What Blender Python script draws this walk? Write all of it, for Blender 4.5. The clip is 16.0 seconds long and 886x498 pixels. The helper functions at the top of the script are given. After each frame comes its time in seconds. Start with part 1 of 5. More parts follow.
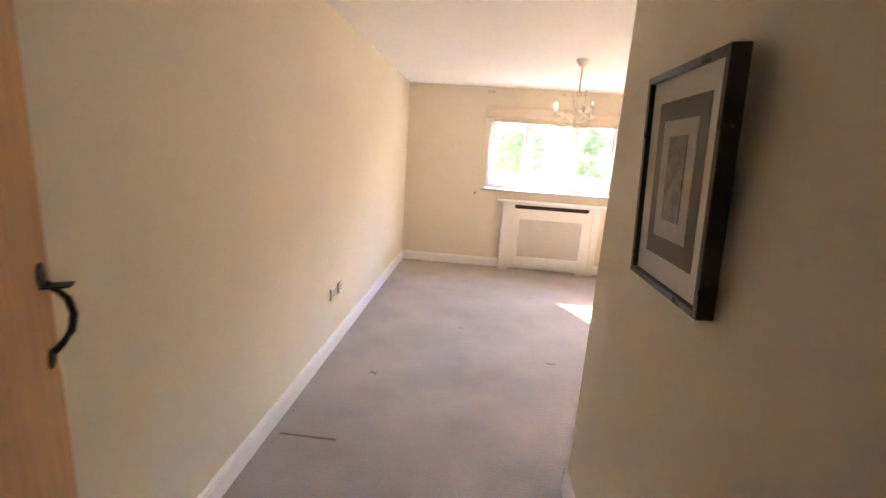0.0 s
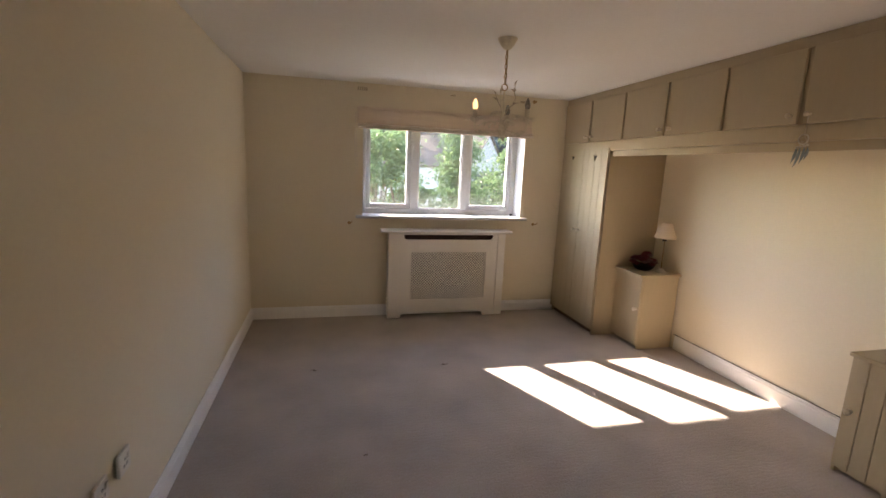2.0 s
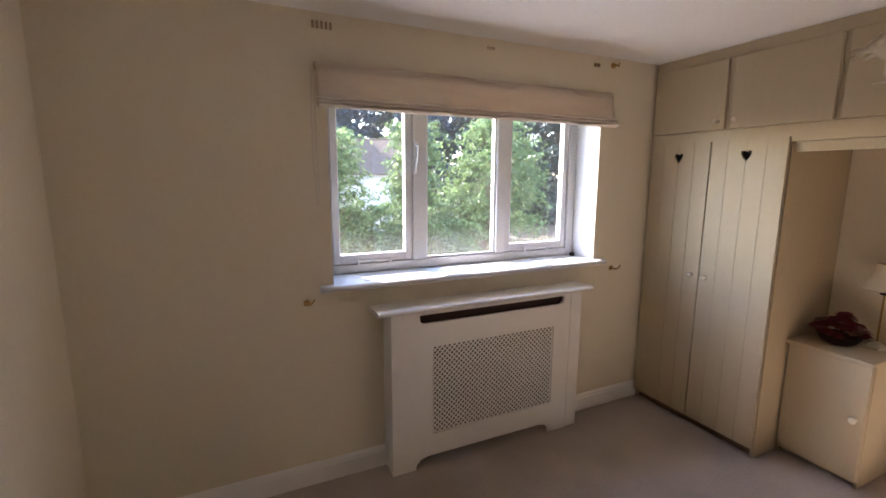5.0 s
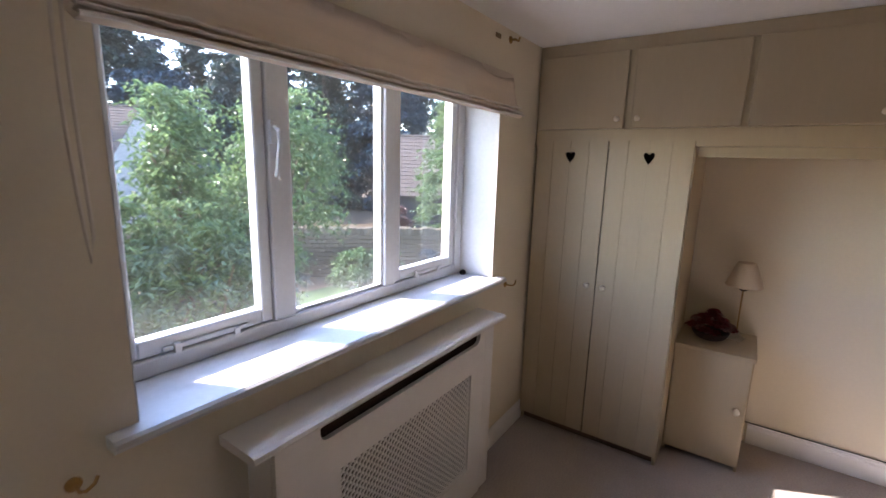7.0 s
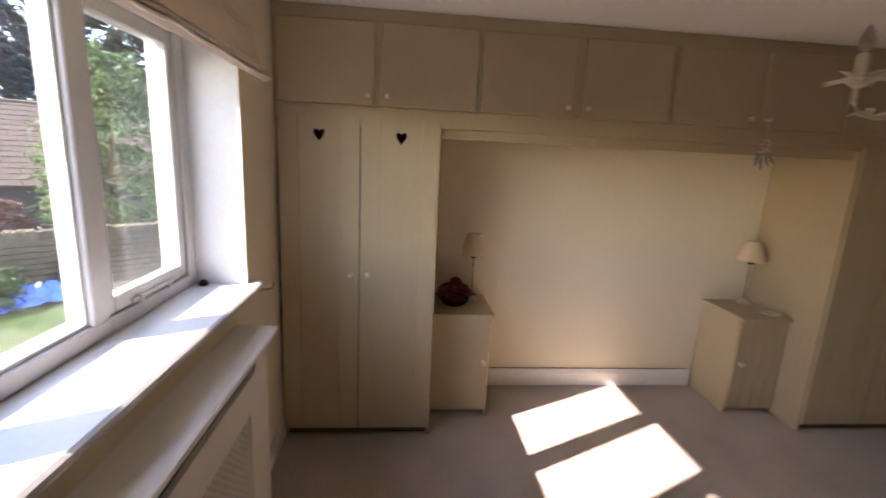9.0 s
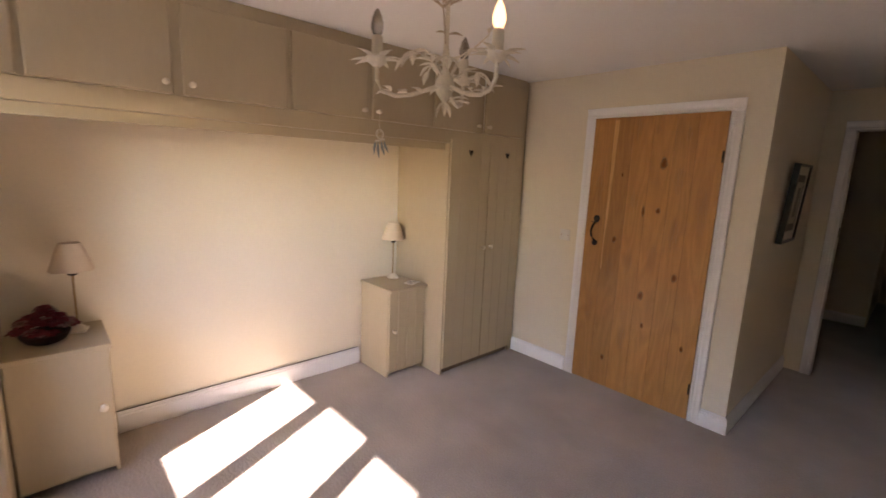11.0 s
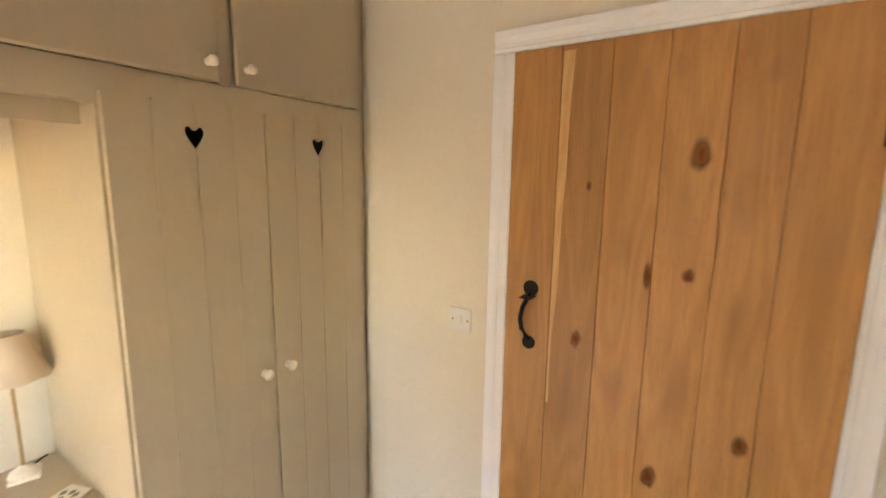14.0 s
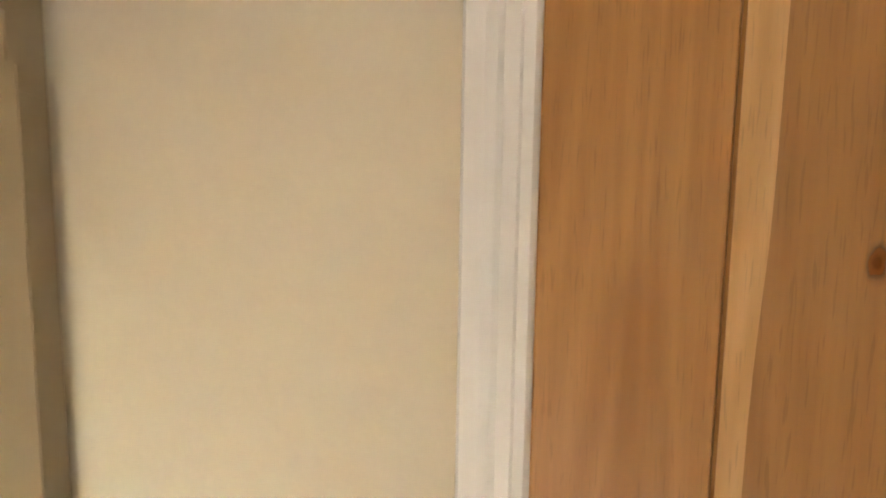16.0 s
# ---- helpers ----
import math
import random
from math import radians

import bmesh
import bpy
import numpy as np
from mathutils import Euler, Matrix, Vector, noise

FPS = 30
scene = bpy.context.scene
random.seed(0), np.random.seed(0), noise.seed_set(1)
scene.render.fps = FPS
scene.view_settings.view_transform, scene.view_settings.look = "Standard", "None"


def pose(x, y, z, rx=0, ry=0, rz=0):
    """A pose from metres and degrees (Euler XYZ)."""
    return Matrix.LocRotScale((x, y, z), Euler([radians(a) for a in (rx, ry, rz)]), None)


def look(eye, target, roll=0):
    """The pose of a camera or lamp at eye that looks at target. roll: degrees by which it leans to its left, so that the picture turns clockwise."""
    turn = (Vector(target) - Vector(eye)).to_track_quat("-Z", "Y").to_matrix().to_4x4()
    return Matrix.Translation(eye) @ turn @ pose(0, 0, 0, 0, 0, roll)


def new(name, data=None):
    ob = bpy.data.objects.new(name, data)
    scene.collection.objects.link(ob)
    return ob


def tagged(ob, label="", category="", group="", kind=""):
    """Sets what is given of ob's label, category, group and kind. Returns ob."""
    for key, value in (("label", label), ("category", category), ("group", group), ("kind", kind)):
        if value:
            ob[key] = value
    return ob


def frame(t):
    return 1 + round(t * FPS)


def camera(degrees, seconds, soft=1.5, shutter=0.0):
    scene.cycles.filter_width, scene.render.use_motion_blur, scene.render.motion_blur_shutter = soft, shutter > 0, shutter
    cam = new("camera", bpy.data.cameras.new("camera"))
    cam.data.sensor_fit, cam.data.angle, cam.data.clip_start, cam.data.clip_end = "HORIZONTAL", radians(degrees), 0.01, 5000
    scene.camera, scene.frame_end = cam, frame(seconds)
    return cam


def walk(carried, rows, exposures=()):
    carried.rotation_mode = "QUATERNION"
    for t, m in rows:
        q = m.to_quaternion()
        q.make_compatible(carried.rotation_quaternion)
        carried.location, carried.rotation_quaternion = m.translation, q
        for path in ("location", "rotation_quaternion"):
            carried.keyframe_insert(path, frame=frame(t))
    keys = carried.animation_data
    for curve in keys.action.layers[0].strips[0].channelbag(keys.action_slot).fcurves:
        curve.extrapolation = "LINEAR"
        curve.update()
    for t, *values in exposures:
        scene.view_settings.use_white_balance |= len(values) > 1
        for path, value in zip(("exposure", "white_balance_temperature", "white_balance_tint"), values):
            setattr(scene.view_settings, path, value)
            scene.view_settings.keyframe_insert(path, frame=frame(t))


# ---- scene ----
cam = camera(90.1, 16.0, soft=1.5, shutter=0.35)
PATH = [
    (0, (1.038, -5.899, 1.484), (0.883, -3.952, 1.052), 3.9),
    (0.5, (0.953, -5.586, 1.496), (1.053, -3.631, 1.085), 3.8),
    (1, (0.935, -5.221, 1.54), (1.181, -3.279, 1.131), 3.0),
    (1.5, (0.886, -4.842, 1.56), (1.167, -2.902, 1.168), 2.1),
    (2, (0.784, -4.477, 1.539), (1.265, -2.569, 1.182), 2.5),
    (2.5, (0.723, -4.059, 1.551), (1.334, -2.189, 1.194), 2.2),
    (3, (0.691, -3.634, 1.572), (1.339, -1.774, 1.222), 1.7),
    (3.5, (0.599, -3.197, 1.588), (1.3, -1.356, 1.24), 1.4),
    (4, (0.607, -2.806, 1.583), (1.355, -0.986, 1.222), 1.1),
    (4.2, (0.634, -2.686, 1.575), (1.387, -0.865, 1.234), 0.7),
    (6.3, (0.66, -1.411, 1.654), (1.985, 0.042, 1.289), 1.2),
    (6.5, (0.669, -1.329, 1.668), (2.103, 0.013, 1.293), 1.4),
    (7, (0.699, -1.092, 1.658), (2.315, 0.02, 1.271), 1.6),
    (7.5, (0.773, -0.885, 1.635), (2.52, 0.01, 1.252), 1.8),
    (8, (0.845, -0.715, 1.609), (2.715, -0.105, 1.247), 1.9),
    (8.5, (0.886, -0.671, 1.625), (2.833, -0.434, 1.233), 2.4),
    (9, (0.875, -0.655, 1.617), (2.826, -0.838, 1.214), 2.8),
    (9.5, (0.84, -0.691, 1.608), (2.706, -1.294, 1.216), 2.9),
    (10, (0.816, -0.755, 1.593), (2.534, -1.706, 1.215), 2.9),
    (10.2, (0.817, -0.791, 1.584), (2.472, -1.852, 1.216), 3.0),
    (12.3, (1.2, -1.679, 1.565), (2.401, -3.23, 1.174), 1.5),
    (12.5, (1.276, -1.802, 1.569), (2.435, -3.382, 1.169), 1.7),
    (13, (1.489, -2.145, 1.596), (2.604, -3.762, 1.22), 1.4),
    (13.5, (1.773, -2.468, 1.587), (2.853, -4.116, 1.244), 1.1),
    (14, (2.015, -2.785, 1.608), (3.085, -4.445, 1.291), 0.8),
    (14.5, (2.242, -3.109, 1.6), (3.275, -4.801, 1.335), 0.8),
    (15, (2.407, -3.383, 1.617), (3.412, -5.096, 1.376), 0.6),
    (15.5, (2.548, -3.599, 1.635), (3.335, -5.428, 1.446), 0.6),
    (16, (2.571, -3.688, 1.624), (3.146, -5.596, 1.455), 0.8),
]
walk(cam, [(t, look(eye, target, roll)) for t, eye, target, roll in PATH],
     exposures=[(0.0, 6.23, 7600, 25), (0.5, 5.68, 7800, 25), (1.0, 5.26, 8100, 27), (2.0, 4.12, 7800, 20), (2.5, 4.17, 7500, 19), (4.2, 4.17, 7150, 22), (6.5, 3.90, 7050, 26), (7.2, 3.55, 6450, 23), (8.0, 3.44, 6800, 24), (9.0, 3.62, 7700, 25),
                (10.0, 4.29, 7500, 29), (12.5, 4.96, 7450, 24), (13.5, 5.58, 7400, 17), (14.5, 5.65, 7750, 17), (16.0, 5.64, 7200, 13)])

# ---- light ----
SUN_AZ = (0.426, -0.905)      # the way the sunlight travels, in plan
SUN_EL = radians(35.1)
world = bpy.data.worlds.new("sky")
scene.world = world
world.use_nodes = True
wn = world.node_tree
sky = wn.nodes.new("ShaderNodeTexSky")
sky.sky_type = "NISHITA"
sky.sun_disc = False
sky.dust_density, sky.ozone_density = 0.4, 2.0
sky.sun_elevation = SUN_EL
sky.sun_rotation = math.atan2(-SUN_AZ[0], -SUN_AZ[1])
bg = wn.nodes["Background"]
bg.inputs["Strength"].default_value = 0.15
wn.links.new(sky.outputs[0], bg.inputs["Color"])

sun_data = bpy.data.lights.new("sun", "SUN")
sun_data.energy, sun_data.angle, sun_data.color = 2.0, radians(0.6), (1.0, 0.965, 0.90)
sun = new("sun", sun_data)
sun_way = Vector((SUN_AZ[0] * math.cos(SUN_EL), SUN_AZ[1] * math.cos(SUN_EL), -math.sin(SUN_EL)))
sun.matrix_world = Matrix.Translation((0, 12, 14)) @ sun_way.to_track_quat("-Z", "Y").to_matrix().to_4x4()

# ---- plan ----
H = 2.31                      # ceiling
WX = 3.83                     # wall behind the cupboards
BY = -4.11                    # wall with the pine door
PX = 1.53                     # wall of the entry passage
EY = -5.72                    # wall with the entry doorway
WIN = (1.065, 2.762, 1.05, 2.08)


# ---- materials ----
def material(name, color, rough=0.6, vary=0.12, scale=6.0, fine=90.0, bump=0.15, metal=0.0, stretch=(1, 1, 1), depth=0.004,
             spots=0.0, random_tint=0.0, coat=0.0, sheen=0.0):
    m = bpy.data.materials.new(name)
    m.use_nodes = True
    nt = m.node_tree
    n, l = nt.nodes, nt.links
    bsdf = n["Principled BSDF"]
    tc = n.new("ShaderNodeTexCoord")
    mp = n.new("ShaderNodeMapping")
    mp.inputs["Scale"].default_value = stretch
    l.new(tc.outputs["Object"], mp.inputs["Vector"])
    big = n.new("ShaderNodeTexNoise")
    big.inputs["Scale"].default_value, big.inputs["Detail"].default_value = scale, 5
    small = n.new("ShaderNodeTexNoise")
    small.inputs["Scale"].default_value, small.inputs["Detail"].default_value = fine, 4
    l.new(mp.outputs[0], big.inputs["Vector"])
    l.new(mp.outputs[0], small.inputs["Vector"])
    mix = n.new("ShaderNodeMix")
    mix.data_type = "RGBA"
    add = n.new("ShaderNodeMath")
    add.operation = "MULTIPLY_ADD"
    add.inputs[1].default_value = 0.4
    l.new(small.outputs["Fac"], add.inputs[0])
    mul = n.new("ShaderNodeMath")
    mul.operation = "MULTIPLY"
    mul.inputs[1].default_value = 0.6
    l.new(big.outputs["Fac"], mul.inputs[0])
    l.new(mul.outputs[0], add.inputs[2])
    ramp = n.new("ShaderNodeMapRange")
    ramp.inputs["From Min"].default_value, ramp.inputs["From Max"].default_value = 0.3, 0.7
    l.new(add.outputs[0], ramp.inputs["Value"])
    l.new(ramp.outputs[0], mix.inputs["Factor"])
    c = Vector(color)
    mix.inputs["A"].default_value = (*(c * (1 - vary)), 1)
    mix.inputs["B"].default_value = (*[min(1, v) for v in c * (1 + vary)], 1)
    out = mix.outputs["Result"]
    if random_tint:
        info = n.new("ShaderNodeObjectInfo")
        hsv = n.new("ShaderNodeHueSaturation")
        mr = n.new("ShaderNodeMapRange")
        mr.inputs["To Min"].default_value, mr.inputs["To Max"].default_value = 1 - random_tint, 1 + random_tint
        l.new(info.outputs["Random"], mr.inputs["Value"])
        l.new(mr.outputs[0], hsv.inputs["Value"])
        l.new(out, hsv.inputs["Color"])
        out = hsv.outputs[0]
    l.new(out, bsdf.inputs["Base Color"])
    bsdf.inputs["Metallic"].default_value = metal
    rr = n.new("ShaderNodeMapRange")
    rr.inputs["To Min"].default_value, rr.inputs["To Max"].default_value = max(0.02, rough - 0.1), min(1, rough + 0.1)
    l.new(big.outputs["Fac"], rr.inputs["Value"])
    l.new(rr.outputs[0], bsdf.inputs["Roughness"])
    if coat:
        bsdf.inputs["Coat Weight"].default_value = coat
    if sheen:
        bsdf.inputs["Sheen Weight"].default_value = sheen
    if bump:
        b = n.new("ShaderNodeBump")
        b.inputs["Strength"].default_value, b.inputs["Distance"].default_value = bump, depth
        l.new(add.outputs[0], b.inputs["Height"])
        l.new(b.outputs[0], bsdf.inputs["Normal"])
    return m


WALL = material("cream_wall_paint", (0.81, 0.73, 0.575), 0.75, 0.035, 1.3, 60, 0.05)
CEIL = material("white_ceiling_paint", (0.87, 0.86, 0.84), 0.85, 0.03, 1.5, 50, 0.10)
TRIM = material("white_gloss_trim", (0.91, 0.90, 0.88), 0.35, 0.02, 4, 40, 0.02)
WIN_WHITE = material("white_window_paint", (0.64, 0.65, 0.66), 0.35, 0.08, 4, 60, 0.08)
CUP = material("stone_coloured_cupboard_paint", (0.495, 0.403, 0.266), 0.5, 0.045, 3, 60, 0.04, stretch=(1, 1, 0.25))
CARPET = material("beige_carpet", (0.415, 0.355, 0.31), 0.95, 0.24, 2.4, 110, 0.8, depth=0.012, sheen=0.3)


def add_loops(m, pitch, strength):
    """Rows of loop pile: two crossed waves on top of the relief that the material has."""
    nt = m.node_tree
    n, l = nt.nodes, nt.links
    tc = n.new("ShaderNodeTexCoord")
    old = next(x for x in n if x.bl_idname == "ShaderNodeBump")
    last = old
    for direction, gap, power in (("X", pitch, strength), ("Y", pitch * 1.8, strength * 2)):
        w = n.new("ShaderNodeTexWave")
        w.bands_direction = direction
        w.inputs["Scale"].default_value = 2 * math.pi / (20 * gap)
        w.inputs["Distortion"].default_value, w.inputs["Detail Scale"].default_value = 9.0, 1.6
        b = n.new("ShaderNodeBump")
        b.inputs["Strength"].default_value, b.inputs["Distance"].default_value = power, 0.006
        l.new(tc.outputs["Object"], w.inputs["Vector"])
        l.new(w.outputs["Fac"], b.inputs["Height"])
        l.new(last.outputs[0], b.inputs["Normal"])
        last = b
    l.new(last.outputs[0], n["Principled BSDF"].inputs["Normal"])


add_loops(CARPET, 0.015, 0.09)
BLACK_IRON = material("black_iron", (0.02, 0.018, 0.016), 0.5, 0.3, 20, 150, 0.3, metal=0.6)
RAD_WHITE = material("white_satin_paint", (0.86, 0.83, 0.78), 0.4, 0.03, 4, 60, 0.08)
# near-black colour that stands in for shade inside wardrobes and openings
DARK = material("painted_inside_shade", (0.03, 0.025, 0.02), 0.9, 0.2, 8, 60, 0.1)


# ---- helpers of the scene ----
OFF = {}


def box(bm, x0, x1, y0, y1, z0, z1, bevel=0.0, segs=1):
    vs = [bm.verts.new((x, y, z)) for x in (x0, x1) for y in (y0, y1) for z in (z0, z1)]
    fs = [bm.faces.new([vs[i] for i in f]) for f in ((0, 1, 3, 2), (4, 6, 7, 5), (0, 4, 5, 1), (2, 3, 7, 6), (0, 2, 6, 4), (1, 5, 7, 3))]
    if bevel:
        es = list({e for f in fs for e in f.edges})
        bmesh.ops.bevel(bm, geom=es, offset=bevel, segments=segs, affect="EDGES", profile=0.7)
    return bm


def boxes(*bs, bevel=0.0):
    bm = bmesh.new()
    for b in bs:
        box(bm, *b, bevel=bevel)
    return bm


def prism(bm, outline, axis, a, b):
    """An outline of (u, v) pushed along an axis from a to b."""
    def at(u, v, w):
        return {"x": (w, u, v), "y": (u, w, v), "z": (u, v, w)}[axis]
    lo = [bm.verts.new(at(u, v, a)) for u, v in outline]
    hi = [bm.verts.new(at(u, v, b)) for u, v in outline]
    f1, f2 = bm.faces.new(lo), bm.faces.new(hi[::-1])
    f1.normal_update()
    f2.normal_update()
    n = len(lo)
    for i in range(n):
        bm.faces.new((lo[i], lo[(i + 1) % n], hi[(i + 1) % n], hi[i]))
    bmesh.ops.triangulate(bm, faces=[f1, f2], ngon_method="EAR_CLIP")
    return bm


def lathe(bm, profile, centre, axis="z", steps=16):
    """A profile of (radius, height) turned about an axis through centre."""
    cx, cy, cz = centre
    rings = []
    for r, h in profile:
        ring = []
        for i in range(steps):
            a = 2 * math.pi * i / steps
            u, v = r * math.cos(a), r * math.sin(a)
            ring.append(bm.verts.new({"z": (cx + u, cy + v, cz + h), "x": (cx + h, cy + u, cz + v), "y": (cx + u, cy + h, cz + v)}[axis]))
        rings.append(ring)
    for a, b in zip(rings, rings[1:]):
        for i in range(steps):
            bm.faces.new((a[i], a[(i + 1) % steps], b[(i + 1) % steps], b[i]))
    for ring in (rings[0], rings[-1]):
        if profile[0][0] > 1e-5:
            bm.faces.new(ring)
    return bm


def tube(bm, points, radius, steps=8, taper=None):
    """A round bar along points."""
    pts = [Vector(p) for p in points]
    rings = []
    for i, p in enumerate(pts):
        d = (pts[min(i + 1, len(pts) - 1)] - pts[max(i - 1, 0)]).normalized()
        side = d.cross(Vector((0, 0, 1)) if abs(d.z) < 0.9 else Vector((1, 0, 0))).normalized()
        up = side.cross(d)
        r = radius if taper is None else radius + (taper - radius) * i / (len(pts) - 1)
        rings.append([bm.verts.new(p + r * (math.cos(2 * math.pi * k / steps) * side + math.sin(2 * math.pi * k / steps) * up)) for k in range(steps)])
    for a, b in zip(rings, rings[1:]):
        for k in range(steps):
            bm.faces.new((a[k], a[(k + 1) % steps], b[(k + 1) % steps], b[k]))
    bm.faces.new(rings[0])
    bm.faces.new(rings[-1][::-1])
    return bm


def make_mesh(name, bm, mat, smooth=False):
    bmesh.ops.recalc_face_normals(bm, faces=bm.faces)
    me = bpy.data.meshes.new(name)
    bm.to_mesh(me)
    bm.free()
    me.materials.append(mat)
    if smooth:
        me.shade_smooth()
        me.set_sharp_from_angle(angle=radians(40))
    return me


def part(name, bm, mat, parent, label="", smooth=False):
    """One mesh object under a thing or a part; coordinates are those of the thing."""
    me = make_mesh(name, bm, mat, smooth)
    co = [v.co for v in me.vertices]
    c = Vector([(min(v[i] for v in co) + max(v[i] for v in co)) / 2 for i in range(3)])
    me.transform(Matrix.Translation(-c))
    ob = new(name, me)
    ob.parent = parent
    ob.location = c - OFF.get(parent, Vector())
    OFF[ob] = c
    return tagged(ob, label)


def thing(name, at, label, category, group="", turn=0.0):
    ob = new(name)
    ob.empty_display_size = 0.1
    ob.matrix_world = pose(*at, 0, 0, turn)
    return tagged(ob, label, category, group)


def setting(name, bm, mat, label="", category=""):
    return tagged(new(name, make_mesh(name, bm, mat)), label, category, kind="structure")


# ---- the shell of the room ----
setting("floor", boxes((-0.5, 4.0, -10.0, 0.34, -0.12, 0.0)), CARPET, "beige loop-pile fitted carpet with small stains", "floor")
setting("ceiling", boxes((-0.5, 4.0, -10.0, 0.34, H, H + 0.14)), CEIL, "plain white painted plaster ceiling", "ceiling")
LEAN = 0.05                   # the long wall is this much out of square over its length
setting("wall_west", prism(bmesh.new(), [(-0.2, 0.34), (0.0, 0.34), (0.0, 0.0), (LEAN, -5.72), (LEAN, -5.84), (-0.2, -5.84)], "z", 0, H), WALL, "long plain cream painted wall", "wall")
x0, x1, z0, z1 = WIN
setting("wall_north", boxes((0.0, x0, 0.0, 0.34, 0, H), (x1, 4.0, 0.0, 0.34, 0, H), (x0, x1, 0.0, 0.34, 0, z0 - 0.03), (x0, x1, 0.0, 0.34, z1, H)),
        WALL, "cream painted wall with a deep window recess", "wall")
setting("wall_east", boxes((WX, 4.0, -5.84, 0.0, 0, H)), WALL, "cream painted wall behind the fitted cupboards", "wall")
DX0, DX1, DH = 1.745, 2.605, 1.985
setting("wall_south", boxes((PX + 0.1, DX0 - 0.03, BY - 0.1, BY, 0, H), (DX1 + 0.03, WX, BY - 0.1, BY, 0, H), (DX0 - 0.03, DX1 + 0.03, BY - 0.1, BY, DH + 0.03, H)),
        WALL, "cream painted wall around the pine door", "wall")
setting("wall_passage", boxes((PX, PX + 0.1, -5.84, BY, 0, H)), WALL, "cream painted wall of the entry passage", "wall")
OX0, OX1, OH = 0.50, 1.33, 2.0
setting("wall_entry", boxes((0.0, OX0 - 0.03, EY - 0.12, EY, 0, H), (OX1 + 0.03, PX, EY - 0.12, EY, 0, H), (OX0 - 0.03, OX1 + 0.03, EY - 0.12, EY, OH + 0.03, H)),
        WALL, "cream painted wall around the entry doorway", "wall")
setting("wall_closet", boxes((PX + 0.1, WX, -5.84, -5.74, 0, H)), WALL, "plain wall behind the pine door", "wall")
setting("wall_outer", boxes((-0.5, 4.0, -10.0, 0.34, -2.6, -0.121)), WALL, "plain storey below the room", "wall")
# landing beyond the entry doorway
setting("wall_landing_east", boxes((PX, PX + 0.1, -8.02, -5.84, 0, H)), WALL, "plain cream wall of the dim landing", "wall")
setting("wall_landing_nib", boxes((1.15, PX, -8.02, -7.92, 0, H)), WALL, "short cream wall at the landing's end", "wall")
setting("wall_landing_inner", boxes((1.15, 1.25, -9.6, -8.02, 0, H)), WALL, "plain cream wall of the dim landing", "wall")
setting("wall_landing_west", boxes((-0.5, -0.4, -9.6, -5.84, 0, H)), WALL, "plain cream wall of the dim landing", "wall")
setting("wall_landing_side", boxes((-0.5, -0.2, -5.84, -5.72, 0, H)), WALL, "plain cream wall of the dim landing", "wall")
setting("wall_landing_south", boxes((-0.5, 4.0, -9.7, -9.6, 0, H)), WALL, "plain cream wall at the landing's far end", "wall")


# ---- skirting boards and door casings ----
def skirting(name, x0, x1, y0, y1, face, h=0.115):
    """A moulded board along a wall; face is the way it looks."""
    t = 0.018
    prof = [(0, 0), (t, 0), (t, h - 0.03), (t * 0.75, h - 0.022), (t * 0.8, h - 0.014), (t * 0.45, h - 0.006), (t * 0.3, h), (0, h)]
    bm = bmesh.new()
    if face in "+x-x":
        s = 1 if face == "+x" else -1
        prism(bm, [(x0 + s * u, v) for u, v in prof], "y", y0, y1)
    else:
        s = 1 if face == "+y" else -1
        prism(bm, [(y0 + s * u, v) for u, v in prof], "x", x0, x1)
    return setting(name, bm, TRIM, "white painted moulded skirting board", "skirting")




bm = bmesh.new()
for y0, y1 in ((-5.72, 0.0),):
    prof = [(0, 0), (0.018, 0), (0.018, 0.085), (0.0135, 0.093), (0.0144, 0.101), (0.008, 0.109), (0.0054, 0.115), (0, 0.115)]
    lo = [bm.verts.new((LEAN + u, y0, v)) for u, v in prof]
    hi = [bm.verts.new((u, y1, v)) for u, v in prof]
    for i in range(len(prof)):
        j = (i + 1) % len(prof)
        bm.faces.new((lo[i], lo[j], hi[j], hi[i]))
setting("baseboard", bm, TRIM, "white painted moulded skirting board", "skirting")
skirting("baseboard", 0.018, 3.24, 0, 0, "-y")
skirting("baseboard", WX, WX, -2.86, -1.26, "-x", 0.13)
skirting("baseboard", 2.69, 3.24, BY, BY, "+y")
skirting("baseboard", PX, 1.675, BY, BY, "+y")
skirting("baseboard", PX, PX, -5.70, BY + 0.016, "-x")
skirting("baseboard", 1.16, PX, -7.92, -7.92, "+y")


def casing(name, a0, a1, top, y, side, wide=0.072):
    """A moulded architrave round a door opening in a wall that faces +y or -y."""
    s = side
    prof = [(0, 0), (0, 0.012), (0.006, 0.018), (0.016, 0.018), (0.02, 0.012), (0.034, 0.012), (0.040, 0.016), (0.05, 0.02), (wide - 0.004, 0.022), (wide, 0.018), (wide, 0)]
    bm = bmesh.new()
    prism(bm, [(a1 + u, y + s * v) for u, v in prof], "z", 0, top)
    prism(bm, [(a0 - u, y + s * v) for u, v in prof], "z", 0, top)
    prism(bm, [(y + s * v, top + u) for u, v in prof], "x", a0 - wide, a1 + wide)
    ob = setting(name, bm, TRIM, "white painted moulded door architrave", "architrave")
    lining = boxes((a0 - 0.03, a0, y - s * 0.1, y - s * 0.002, 0, top), (a1, a1 + 0.03, y - s * 0.1, y - s * 0.002, 0, top), (a0 - 0.03, a1 + 0.03, y - s * 0.1, y - s * 0.002, top, top + 0.03))
    setting("door_lining", lining, TRIM, "white painted door lining", "door lining")
    return ob


